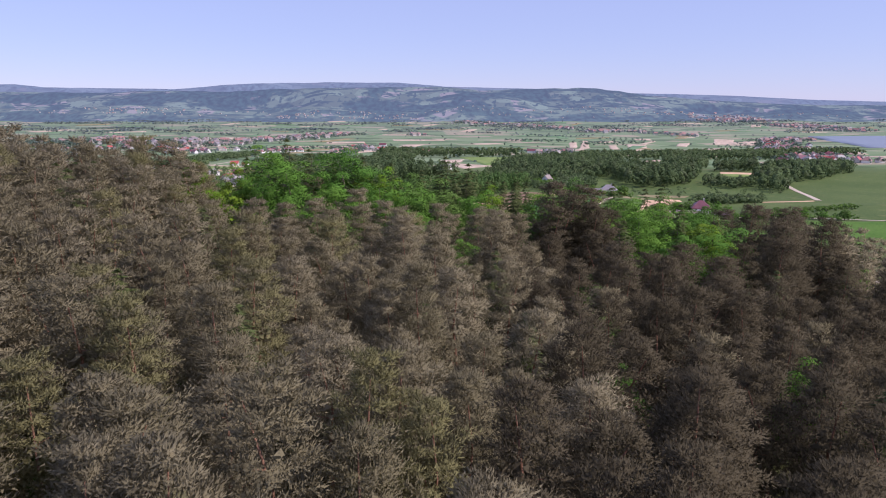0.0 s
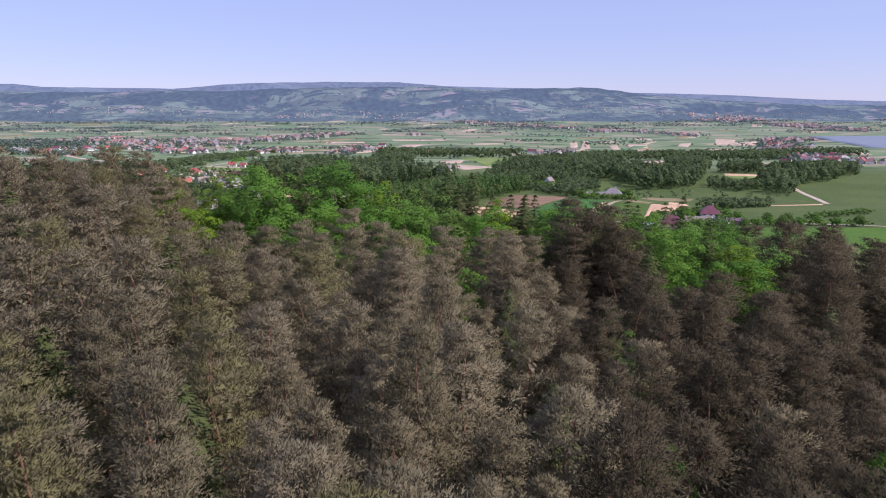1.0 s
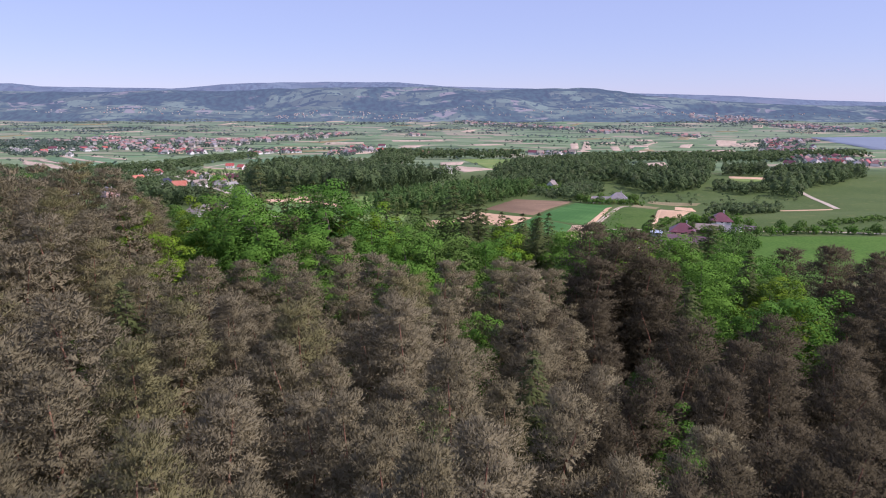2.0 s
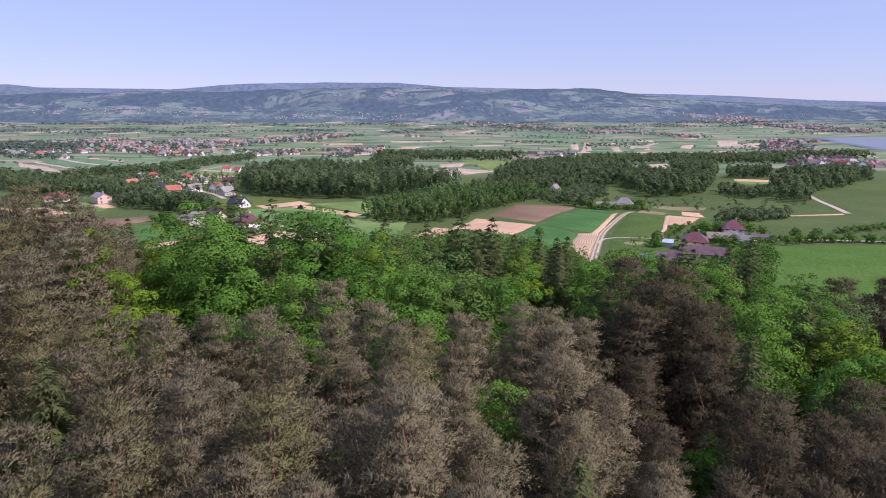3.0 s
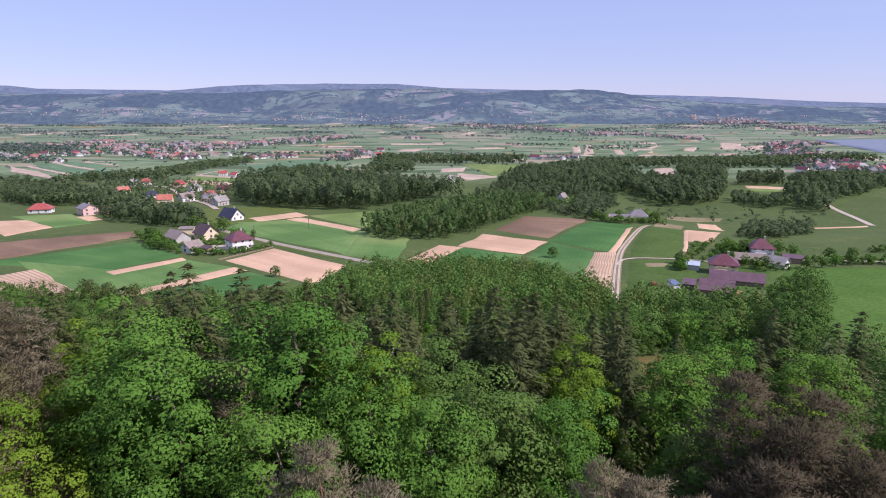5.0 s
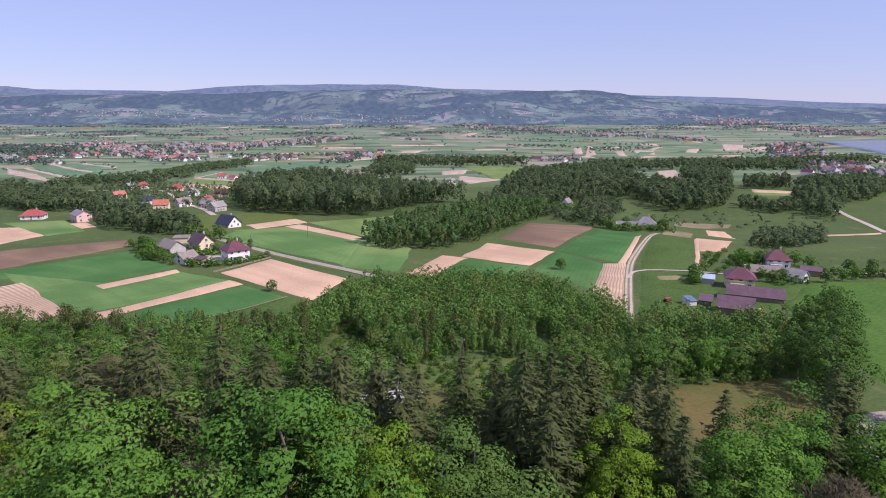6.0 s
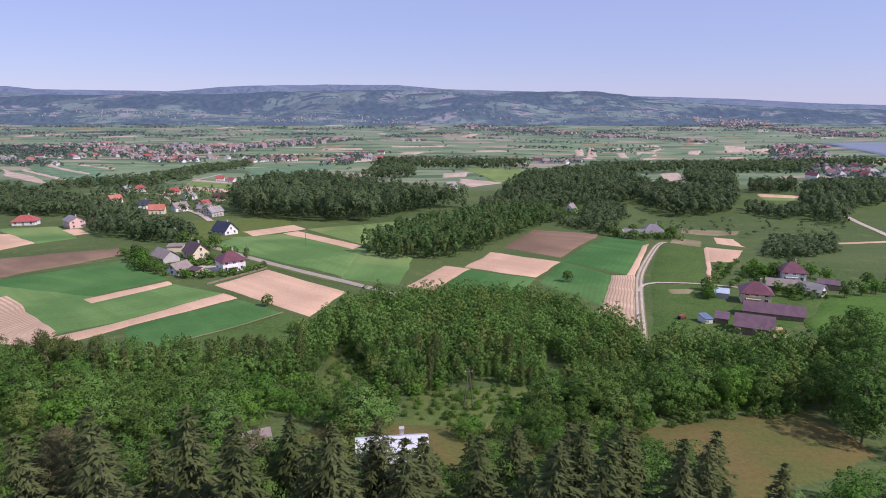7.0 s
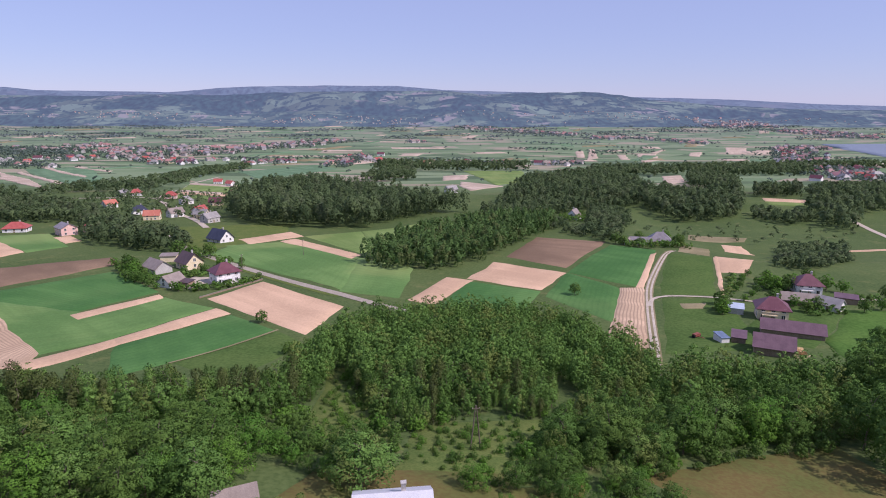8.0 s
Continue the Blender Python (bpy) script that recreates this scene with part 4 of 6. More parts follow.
COPPICE += kinds(1, "young_broadleaf_tree", "low bright green tree with a crown down to the ground", "slope trees",
                 lambda g, h: leaf_crown(g, h, 3.1, 0.0, 46, 66, 0.25, 1.0, 0.75), M["leaf"], M["bark"], 8.0, 0.12, 6, 2.2, 0.2, 121)
BIRCHES = kinds(2, "birch_tree", "slender young birch with a narrow airy green crown", "young birches",
                lambda g, h: column_crown(g, h, 1.75, 44, 40, 0.23), M["birch"], M["bark"], 8.6, 0.09, 5, 1.0, 0.3, 71)
BIRCHES += kinds(1, "birch_tree", "slender young birch with a narrow olive crown", "young birches",
                 lambda g, h: column_crown(g, h, 1.75, 44, 40, 0.23), M["birch_olive"], M["bark"], 9.2, 0.09, 5, 1.0, 0.3, 74)
BIRCHES += kinds(3, "birch_tree", "young birch with a rounded soft green crown", "young birches",
                 lambda g, h: leaf_crown(g, h, 1.9, 0.0, 36, 44, 0.25, 1.3, 0.8), M["birch"], M["bark"], 7.8, 0.09, 5, 1.0, 0.3, 76)
THIN_BIRCH = kinds(1, "birch_tree", "young birch with a soft green crown", "young birches",
                   lambda g, h: leaf_crown(g, h, 2.0, 0.0, 30, 18, 0.36, 1.25, 0.8), M["birch"], M["bark"], 8.0, 0.09, 5, 1.0, 0.3, 79)[0]
HEDGES = kinds(2, "bush", "rounded leafy green bush on the slope", "bushes of the slope",
               lambda g, h: leaf_crown(g, h, 2.2, 0.0, 22, 30, 0.36, 1.0, 0.8), M["leaf_deep"], M["bark"], 4.2, 0.09, 5, 1.6, 0.2, 81)
HEDGES += kinds(1, "bush", "rounded leafy fresh green bush on the slope", "bushes of the slope",
                lambda g, h: leaf_crown(g, h, 2.1, 0.0, 22, 30, 0.36, 1.0, 0.8), M["leaf"], M["bark"], 4.2, 0.09, 5, 1.6, 0.2, 91)

rnd = random.Random(7)


def inside(x, y, poly):
    hit = False
    for (ax, ay), (bx, by) in zip(poly, poly[1:] + poly[:1]):
        if (ay > y) != (by > y) and x < (bx - ax) * (y - ay) / (by - ay) + ax:
            hit = not hit
    return hit


def spots(poly, gap, rng=rnd, taken=()):
    """Uneven places about gap apart inside an outline."""
    xs, ys = [p[0] for p in poly], [p[1] for p in poly]
    found = []
    y, odd = min(ys), 0
    while y < max(ys):
        x = min(xs) + (gap / 2 if odd else 0)
        while x < max(xs):
            px, py = x + rng.uniform(-0.36, 0.36) * gap, y + rng.uniform(-0.36, 0.36) * gap
            if inside(px, py, poly):
                found.append((px, py))
            x += gap
        y += gap * 0.87
        odd = 1 - odd
    return found


def near_road(x, y):
    return y < 200 and abs(x - np.interp(y, (60, 100, 125, 168, 180, 200), (44, 50, 54, 66, 71, 86))) < 2.9


GLADES = ([(-29, 248), (-25.5, 243), (-18, 218), (-11.5, 196.5), (-16, 193), (-24.5, 201), (-29.5, 217), (-27, 229)],
          [(-5, 206), (4, 214), (17, 213), (24, 224), (26, 220), (16, 203), (10.5, 194), (9, 183), (-2.5, 180), (-10, 184), (-10.5, 197)],
          [(22, 236), (27, 236), (27, 220), (22, 218)], [(-24, 181), (-15, 184.5), (-10, 187), (5.5, 187), (6.5, 179), (0, 156), (-10, 156), (-14, 168), (-23, 176)])


def glade(x, y):
    return any(inside(x, y, g) for g in GLADES)


def wood(name, label, planted):
    """Trees too many to count as one mesh: planted holds (kind, x, y, size, turn)."""
    corners, soft = [], []
    for kind, x, y, size, turn in planted:
        c, s = math.cos(turn), math.sin(turn)
        m = np.array([[c, s, 0], [-s, c, 0], [0, 0, 1]])
        corners.append(kind.corners @ m * size + np.array([x, y, height(x, y)]))
        soft.append(kind.soft @ m)
    ob = new(name, foliage(name, np.concatenate(corners), np.concatenate(soft), planted[0][0].material))
    return tagged(ob, label, "wood", kind="stuff")


SURROUND = []
# the pine slope under the first half of the flight
PINE_SLOPE = [(-120, 26), (-120, 134), (-38, 126), (-31, 120), (-32, 107), (-31, 99), (-22, 100), (-12, 104), (0, 106), (12, 108), (30, 109), (35, 96), (44, 94), (50, 104), (60, 104), (64, 130), (110, 135), (110, 26)]
pine_places = [(x, y) for x, y in spots(PINE_SLOPE, 5.15) if not near_road(x, y) and abs(x - 2) < 9 + 0.75 * (y - 13)]
pine_places.sort(key=lambda p: abs(p[0]) * 1.2 + abs(p[1] - 60))
rest = []
planted_pines = 0
for x, y in pine_places:
    pick, size, turn = rnd.random(), rnd.uniform(0.86, 1.06) + 0.16 * smooth(20, 55, -x), rnd.uniform(0, 6.28)
    if pick < 0.045:
        rnd.choice(SPRUCES).plant(x, y, size * 0.92, turn)
    elif pick < 0.075:
        rnd.choice(MAPLES[:4]).plant(x, y, size * 0.72, turn)
    elif planted_pines < 296:
        planted_pines += 1
        # towards the right more pines get the shade-darkened needles
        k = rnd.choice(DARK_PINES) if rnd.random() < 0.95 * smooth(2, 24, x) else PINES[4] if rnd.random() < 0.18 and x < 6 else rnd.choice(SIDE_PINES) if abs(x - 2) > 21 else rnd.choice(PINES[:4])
        k.plant(x, y, size, turn, rnd.uniform(0.88, 1.18))
    else:
        rest.append((THIN_PINE, x, y, size, turn))
if rest:
    wood("pine_wood", "more grey-brown pines at the edge of the slope", rest)
# pines round about, outside the wedge that the camera sees
for k, poly in enumerate(([(-118, 5), (-118, 133), (-96, 133), (-18, 27), (-18, 5)], [(20, 5), (20, 27), (100, 133), (118, 133), (118, 5)], [(-16, 5), (-16, 23), (19, 23), (19, 5)])):
    SURROUND.append((poly, 60 + k))
# fresh green saplings in the gaps between the pines
for x, y in spots([(-50, 30), (-50, 108), (40, 104), (40, 30)], 10):
    rnd.choice(HEDGES).plant(x, y, rnd.uniform(1.0, 2.0 + 0.9 * smooth(70, 100, y)), rnd.uniform(0, 6.28), 0.75)

# the belt of broadleaf trees beyond, and the spruce row behind it
BELT = [(-29, 110), (-28, 104), (-22, 104), (-12, 108), (0, 109), (12, 112), (32, 112), (36, 99), (44, 97), (51, 112), (53, 134), (-28, 133)]
for x, y in spots(BELT, 7.3):
    if near_road(x, y):
        continue
    pick = rnd.random()
    size, turn = rnd.uniform(0.85, 1.06) + 0.15 * smooth(106, 122, y) * (1 - 0.85 * smooth(14, 28, x)), rnd.uniform(0, 6.28)
    if pick < (0.5 if y > 121 and abs(x) < 28 else 0.08):
        rnd.choice(SPRUCES).plant(x, y, size, turn)
    elif pick < 0.12 and y < 121:
        rnd.choice(PINES).plant(x, y, size, turn)
    else:
        k = MAPLES[3] if pick > 0.86 else MAPLES[4] if pick > 0.72 else rnd.choice(MAPLES[:3])
        k.plant(x, y, size, turn, rnd.uniform(1.05, 1.4))
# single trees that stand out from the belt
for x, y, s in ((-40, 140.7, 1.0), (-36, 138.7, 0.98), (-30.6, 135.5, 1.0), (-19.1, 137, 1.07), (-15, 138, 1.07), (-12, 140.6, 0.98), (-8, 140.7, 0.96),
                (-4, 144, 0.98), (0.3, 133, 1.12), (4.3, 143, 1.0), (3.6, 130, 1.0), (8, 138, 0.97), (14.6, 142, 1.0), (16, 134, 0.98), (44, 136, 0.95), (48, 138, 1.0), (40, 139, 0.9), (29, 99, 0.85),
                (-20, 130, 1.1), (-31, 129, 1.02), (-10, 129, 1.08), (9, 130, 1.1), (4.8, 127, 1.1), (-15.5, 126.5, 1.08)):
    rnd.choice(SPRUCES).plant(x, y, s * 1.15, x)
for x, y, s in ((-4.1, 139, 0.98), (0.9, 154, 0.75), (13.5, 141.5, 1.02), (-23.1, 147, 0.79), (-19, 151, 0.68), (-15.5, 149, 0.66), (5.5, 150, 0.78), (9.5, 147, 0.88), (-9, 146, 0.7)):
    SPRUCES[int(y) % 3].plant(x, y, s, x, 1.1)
COPPICE_SINGLE = ((32.7, 193.7, 0.85), (-10.5, 159.5, 0.95), (-5.5, 160.5, 0.85))
for x, y, s in ((-34, 112, 1.02), (-30, 119, 1.0), (42, 102, 0.95), (45, 106, 0.98), (12, 124, 0.98)):
    MAPLES[3].plant(x, y, s, x)
for x, y, s in ((-16, 100, 0.86), (-9.3, 101, 0.84), (-3, 98.5, 0.8)):
    MAPLES[int(y) % 3].plant(x, y, s, x, 1.1)
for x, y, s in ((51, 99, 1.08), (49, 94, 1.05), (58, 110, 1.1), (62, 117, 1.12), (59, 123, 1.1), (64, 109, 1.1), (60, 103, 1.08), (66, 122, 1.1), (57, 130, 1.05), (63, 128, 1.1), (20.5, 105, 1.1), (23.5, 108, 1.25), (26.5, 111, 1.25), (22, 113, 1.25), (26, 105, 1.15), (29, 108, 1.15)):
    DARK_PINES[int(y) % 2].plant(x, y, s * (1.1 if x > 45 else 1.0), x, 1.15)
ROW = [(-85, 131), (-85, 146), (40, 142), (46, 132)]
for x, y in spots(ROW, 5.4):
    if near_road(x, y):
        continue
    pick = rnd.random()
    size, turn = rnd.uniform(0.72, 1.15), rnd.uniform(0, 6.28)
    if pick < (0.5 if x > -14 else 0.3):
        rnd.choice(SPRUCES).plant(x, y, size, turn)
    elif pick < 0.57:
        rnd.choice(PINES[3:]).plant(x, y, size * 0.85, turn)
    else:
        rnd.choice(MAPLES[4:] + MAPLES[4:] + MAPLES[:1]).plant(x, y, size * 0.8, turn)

# lower broadleaf trees on the slope round the clearing
young = []
for poly, gap, lo, hi in (([(-120, 147), (-120, 200), (-60, 194), (-40, 199), (-30, 186), (-34, 172), (-26, 153), (-20, 147)], 5.6, 0.68, 1.0),
                          ([(-24, 143), (-26, 166), (-2, 165), (30, 168), (34, 143)], 5.2, 0.6, 1.05),
                          ([(2, 179), (4, 200), (30, 206), (33, 190), (31, 166), (10, 164)], 4.8, 0.3, 0.58),
                          ([(28, 146), (33, 156), (58, 168), (50, 146)], 5.0, 0.5, 0.8),
                          ([(-26, 180), (-30, 197), (-16, 194), (-15, 183)], 4.6, 0.32, 0.5),
                          ([(14, 191), (18, 202), (66, 214), (66, 205), (30, 192)], 4.9, 0.55, 1.05)):
    for x, y in spots(poly, gap):
        if not near_road(x, y) and not glade(x, y):
            young.append((rnd.choice(COPPICE), x, y, rnd.uniform(lo, hi), rnd.uniform(0, 6.28)))
young.sort(key=lambda p: abs(p[1] + 4))
for k, x, y, size, turn in young[:280]:
    k.plant(x, y, size, turn, rnd.uniform(1.0, 1.35))
for tone in (M["leaf_deep"], M["birch"], M["leaf"]):
    more = [p for p in young[280:] if p[0].material == tone]
    if more:
        wood("young_wood", "thicket of young broadleaf trees on the slope", more)
COPPICE[0].plant(14, 184, 0.62, 1.0)
for x, y, s in COPPICE_SINGLE:
    COPPICE[2].plant(x, y, s, x)
# round trees beside the cottage
COPPICE[2].plant(-14.2, 180, 0.98, 0.4, 1.5)
COPPICE[3].plant(1.8, 182, 0.5, 2.2, 1.35)
COPPICE[1].plant(-16, 186, 0.95, 2.0)
# tall trees that bound the meadow beside the thicket
for x, y, s in ((88, 212, 1.35), (92, 218, 1.5), (95, 224, 1.3), (98, 230, 1.5), (100, 236, 1.4), (94, 232, 1.2), (90, 226, 1.25)):
    COPPICE[int(y) % 2].plant(x, y, s, x)
for x, y, s in ((79, 204, 1.25), (76, 195, 1.6), (71, 189, 1.3), (74, 203, 1.3), (82, 180, 1.3), (78, 170, 1.2), (75, 162, 1.4)):
    COPPICE[0].plant(x, y, s, x, 1.1)

# young birch woods between the slope and the fields
BIRCH_WOODS = ([(-36, 212), (-38, 252), (-33, 272), (-22, 289), (22, 291), (40, 276), (49, 252), (50, 215), (30, 208), (4, 206), (-12, 206), (-24, 214)],
               [(-120, 196), (-120, 208), (-62, 214), (-36, 218), (-34, 206), (-58, 200)],
               [(46, 206), (52, 240), (68, 237), (84, 234), (99, 236), (89, 214), (84, 206), (70, 204)])
birch_places = []
for poly, lo, hi in zip(BIRCH_WOODS, (0.6, 0.75, 0.6), (1.16, 1.12, 1.12)):
    birch_places += [(x, y, rnd.uniform(lo, hi) * (0.95 if x < -32 else 0.5 + 0.5 * smooth(203, 242, y) if x < 46 else 0.68 + 0.38 * smooth(203, 232, y))) for x, y in spots(poly, 3.0) if not glade(x, y)]
birch_places.sort(key=lambda p: p[1] + abs(p[0]) * 0.3)
rest = []
for i, (x, y, s) in enumerate(birch_places):
    k, turn = rnd.choice(BIRCHES), rnd.uniform(0, 6.28)
    if i < 296:
        k.plant(x, y, s, turn, rnd.uniform(0.95, 1.35))
    else:
        rest.append((THIN_BIRCH, x, y, s, turn))
if rest:
    wood("birch_wood", "dense young birch wood above the fields", rest)
# bushes along the wood edges and in the rough clearings
bushes = []
for poly, gap in (([(-34, 190), (-34, 212), (-12, 206), (30, 207), (14, 194), (-8, 188)], 3.0), ([(12, 190), (28, 203), (68, 206), (68, 201), (28, 188)], 4.2),
                  ([(-40, 246), (-44, 262), (-34, 274), (24, 272), (22, 266), (-30, 268)], 5.0),
                  ([(-4, 183), (-6, 212), (18, 216), (26, 226), (26, 220), (16, 198), (8, 183)], 2.9), ([(-27, 240), (-20, 244), (-12, 200), (-20, 196), (-27, 214)], 2.4)):
    for x, y in spots(poly, gap):
        bushes.append((rnd.choice(HEDGES), x, y, rnd.uniform(0.12, 0.36) if glade(x, y) else rnd.uniform(0.35, 0.8), rnd.uniform(0, 6.28)))
bushes.sort(key=lambda p: abs(p[2] - 195) + abs(p[1]) * 0.5)
for k, x, y, size, turn in bushes[:190]:
    k.plant(x, y, size, turn)
for look_of in (M["leaf_deep"], M["leaf"]):
    wood("bushes", "leafy bushes along the wood edges", [p for p in bushes[190:] if p[0].material == look_of])


# ---------------------------------------------------------------- woods and hedges of the valley
def far_wood(name, label, poly, gap, tall, leaves, size, seed, material="wood_far", spread=0.5):
    """A wood seen from afar: for each tree a crown of rounded leafy clumps, joined."""
    rng = np.random.default_rng(seed)
    places = spots(poly, gap, random.Random(seed))
    if not places:
        return None
    xy = np.array(places)
    n = len(xy)
    h = tall * rng.uniform(0.68, 1.22, n)
    r = gap * spread * rng.uniform(0.85, 1.4, n)
    z = np.array([height(x, y) for x, y in places])
    clumps = max(3, leaves // 11)
    per = max(4, int(1.4 * leaves / clumps))
    v = unit(rng.normal(size=(n, clumps, 3)) + np.array([0, 0, 0.55]))
    v[:, 0] = (0, 0, 1)
    c = v * rng.uniform(0.5, 0.8, (n, clumps, 1))
    d = unit(rng.normal(size=(n, clumps, per, 3)) + v[:, :, None] * 0.9 + np.array([0, 0, 0.3]))
    p = c[:, :, None] + d * rng.uniform(0.33, 0.45, (n, clumps, per, 1))
    p = p * np.stack([r, r, h * 0.48], -1)[:, None, None] + np.stack([xy[:, 0], xy[:, 1], z + h * 0.5], -1)[:, None, None]
    soft = (d * 0.6 + v[:, :, None] * 0.7).reshape(-1, 3)
    d, p = d.reshape(-1, 3), p.reshape(-1, 3)
    m = len(p)
    face = d + rng.normal(size=(m, 3)) * 0.12
    q = leaf_arrays(p, np.cross(face, rng.normal(size=(m, 3))), face, rng.uniform(1.05, 1.6, m) * size, rng.uniform(0.9, 1.35, m) * size)
    ob = new(name, foliage(name, q, np.repeat(soft + rng.normal(size=(m, 3)) * 0.06, 3, 0), M[material]))
    return tagged(ob, label, "wood", kind="stuff")


SPARSE_PINE = kinds(1, "pine_tree", "tall pine with grey-brown needles", "forest pines",
                    lambda g, h: pine_crown(g, h, 4.2, 0.36, 8, 3, 3.8), M["pine"], M["red_bark"], 18, 0.2, 4, 2.2, 0.4, 19)[0]
for poly, seed in SURROUND:
    dice = random.Random(seed)
    wood("pine_wood", "grey-brown pine wood on the hillside", [(SPARSE_PINE, x, y, dice.uniform(0.85, 1.05), dice.uniform(0, 6.28)) for x, y in spots(poly, 6.2, dice) if not near_road(x, y)])
W = "dense dark green broadleaf wood beside the fields"
far_wood("far_wood", W, [(-150, 540), (-128, 522), (-79, 494), (-44, 500), (-24, 557), (6, 601), (30, 612), (0, 628), (-30, 672), (-56, 706), (-91, 753), (-140, 850), (-180, 800), (-185, 678), (-165, 600)], 8.8, 17, 165, 1.1, 1)
far_wood("plantation", "straight planted rows of young green trees", [(-37, 380), (-21, 368), (4, 368), (21, 389), (61, 473), (77, 513), (74, 540), (40, 535), (-10, 470), (-28, 420)], 4.4, 10, 80, 0.74, 2, "birch_far")
SCRUB = "low scrub and young trees round the cottage"
far_wood("scrub", SCRUB, [(112, 573), (98, 510), (84, 462), (94, 436), (122, 503), (146, 624), (131, 631)], 5.0, 6.5, 70, 0.75, 31)
far_wood("scrub", SCRUB, [(78, 494), (74, 472), (82, 462), (92, 480), (90, 494)], 4.0, 4.0, 60, 0.6, 32)
far_wood("scrub", SCRUB, [(106, 540), (124, 510), (150, 590), (150, 630), (124, 600)], 5.0, 6.0, 70, 0.75, 38)
far_wood("scrub", SCRUB, [(44, 520), (80, 548), (88, 545), (84, 505), (70, 490), (62, 500)], 4.4, 4.5, 60, 0.65, 39)
far_wood("far_wood", W, [(49, 629), (72, 600), (93, 588), (138, 638), (166, 640), (188, 725), (69, 718)], 6.5, 10, 90, 0.95, 33)
far_wood("far_wood", W, [(30, 560), (62, 545), (90, 572), (60, 620), (36, 610)], 5.6, 9, 90, 0.85, 34)
far_wood("far_wood", W, [(59, 680), (110, 660), (168, 668), (178, 626), (178, 593), (183, 575), (208, 574), (237, 597), (266, 648), (297, 714), (249, 706), (222, 740), (235, 834), (270, 1021), (236, 1088), (113, 913)], 8.2, 14, 100, 1.2, 3)
far_wood("far_wood", W, [(315, 894), (307, 749), (358, 841), (430, 1026), (400, 1099)], 8.5, 13, 80, 1.3, 5)
far_wood("far_wood", W, [(245, 1090), (346, 1099), (429, 1148), (470, 1093), (583, 1073), (702, 1290), (589, 1346), (412, 1258), (287, 1260)], 12, 12, 50, 1.9, 15)
far_wood("far_wood", "dark rectangular block of planted trees", [(310, 714), (357, 711), (397, 791), (345, 782)], 6.0, 12, 60, 1.1, 9)
far_wood("far_wood", W, [(260, 621), (248, 589), (261, 558), (283, 567), (297, 596), (260, 608)], 6.6, 8, 90, 0.95, 35)
far_wood("far_wood", W, [(298, 593), (279, 552), (282, 526), (305, 543), (334, 592), (372, 616), (440, 680), (495, 760), (455, 790), (390, 748), (323, 644)], 8.2, 12, 90, 1.2, 6)
far_wood("far_wood", W, [(378, 748), (433, 720), (500, 790), (545, 860), (459, 850)], 9.0, 9, 60, 1.5, 36)
far_wood("far_wood", W, [(-420, 640), (-330, 560), (-294, 530), (-261, 526), (-235, 510), (-199, 447), (-169, 422), (-133, 402), (-124, 408), (-131, 422), (-160, 467), (-194, 498), (-222, 526), (-276, 589), (-329, 642), (-373, 683), (-470, 700)], 7.0, 9.5, 100, 1.0, 4)
far_wood("far_wood", W, [(-420, 756), (-330, 791), (-331, 936), (-355, 1043), (-345, 1267), (-390, 1425), (-430, 1290), (-398, 954), (-440, 830)], 11.5, 8, 60, 1.4, 18)
far_wood("far_wood", W, [(-116, 1220), (158, 1226), (181, 1330), (10, 1345), (-100, 1400)], 11, 15, 40, 2.0, 8)
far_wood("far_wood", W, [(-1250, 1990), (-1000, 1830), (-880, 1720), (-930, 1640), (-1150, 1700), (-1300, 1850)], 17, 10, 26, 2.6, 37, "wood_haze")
far_wood("far_wood", W, [(-108, 1000), (-80, 1180), (-40, 1168), (-30, 1000), (-69, 940), (-98, 960)], 10, 13, 50, 1.7, 17)
far_wood("far_wood", W, [(150, 376), (158, 363), (193, 387), (212, 420), (238, 459), (200, 462), (175, 420)], 4.8, 5, 70, 0.75, 7)
far_wood("far_wood", W, [(-620, 900), (-520, 810), (-420, 740), (-440, 700), (-560, 760), (-680, 860)], 9, 9, 40, 1.7, 12)
far_wood("far_wood", W, [(560, 1330), (700, 1420), (900, 1380), (860, 1280), (700, 1290)], 13, 12, 30, 2.4, 13)

# hedgerows and copses of the far plain
rnd2 = random.Random(21)
for i in range(84):
    y = 1350 + 2000 * rnd2.random() ** 0.8
    x = rnd2.uniform(-0.72, 0.72) * y
    if 950 < x and 1500 < y < 2400:
        continue
    length, deep = rnd2.uniform(40, 300), rnd2.uniform(12, 30)
    a = rnd2.uniform(-0.35, 0.35)
    c, s = math.cos(a) * length / 2, math.sin(a) * length / 2
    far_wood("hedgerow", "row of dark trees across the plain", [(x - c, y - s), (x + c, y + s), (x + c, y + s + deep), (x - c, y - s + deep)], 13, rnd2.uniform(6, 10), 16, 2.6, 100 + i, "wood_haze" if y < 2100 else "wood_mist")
for i in range(40):
    y = 2500 + 900 * rnd2.random()
    x = -0.74 * y + (i * 7 % 40) / 39 * 1.48 * y
    wide, deep = rnd2.uniform(50, 190), rnd2.uniform(15, 60)
    if 1050 < x and y < 2700:
        continue
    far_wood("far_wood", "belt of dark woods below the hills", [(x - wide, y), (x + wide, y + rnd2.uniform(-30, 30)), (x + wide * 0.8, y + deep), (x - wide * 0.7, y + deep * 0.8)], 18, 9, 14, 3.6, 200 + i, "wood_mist")

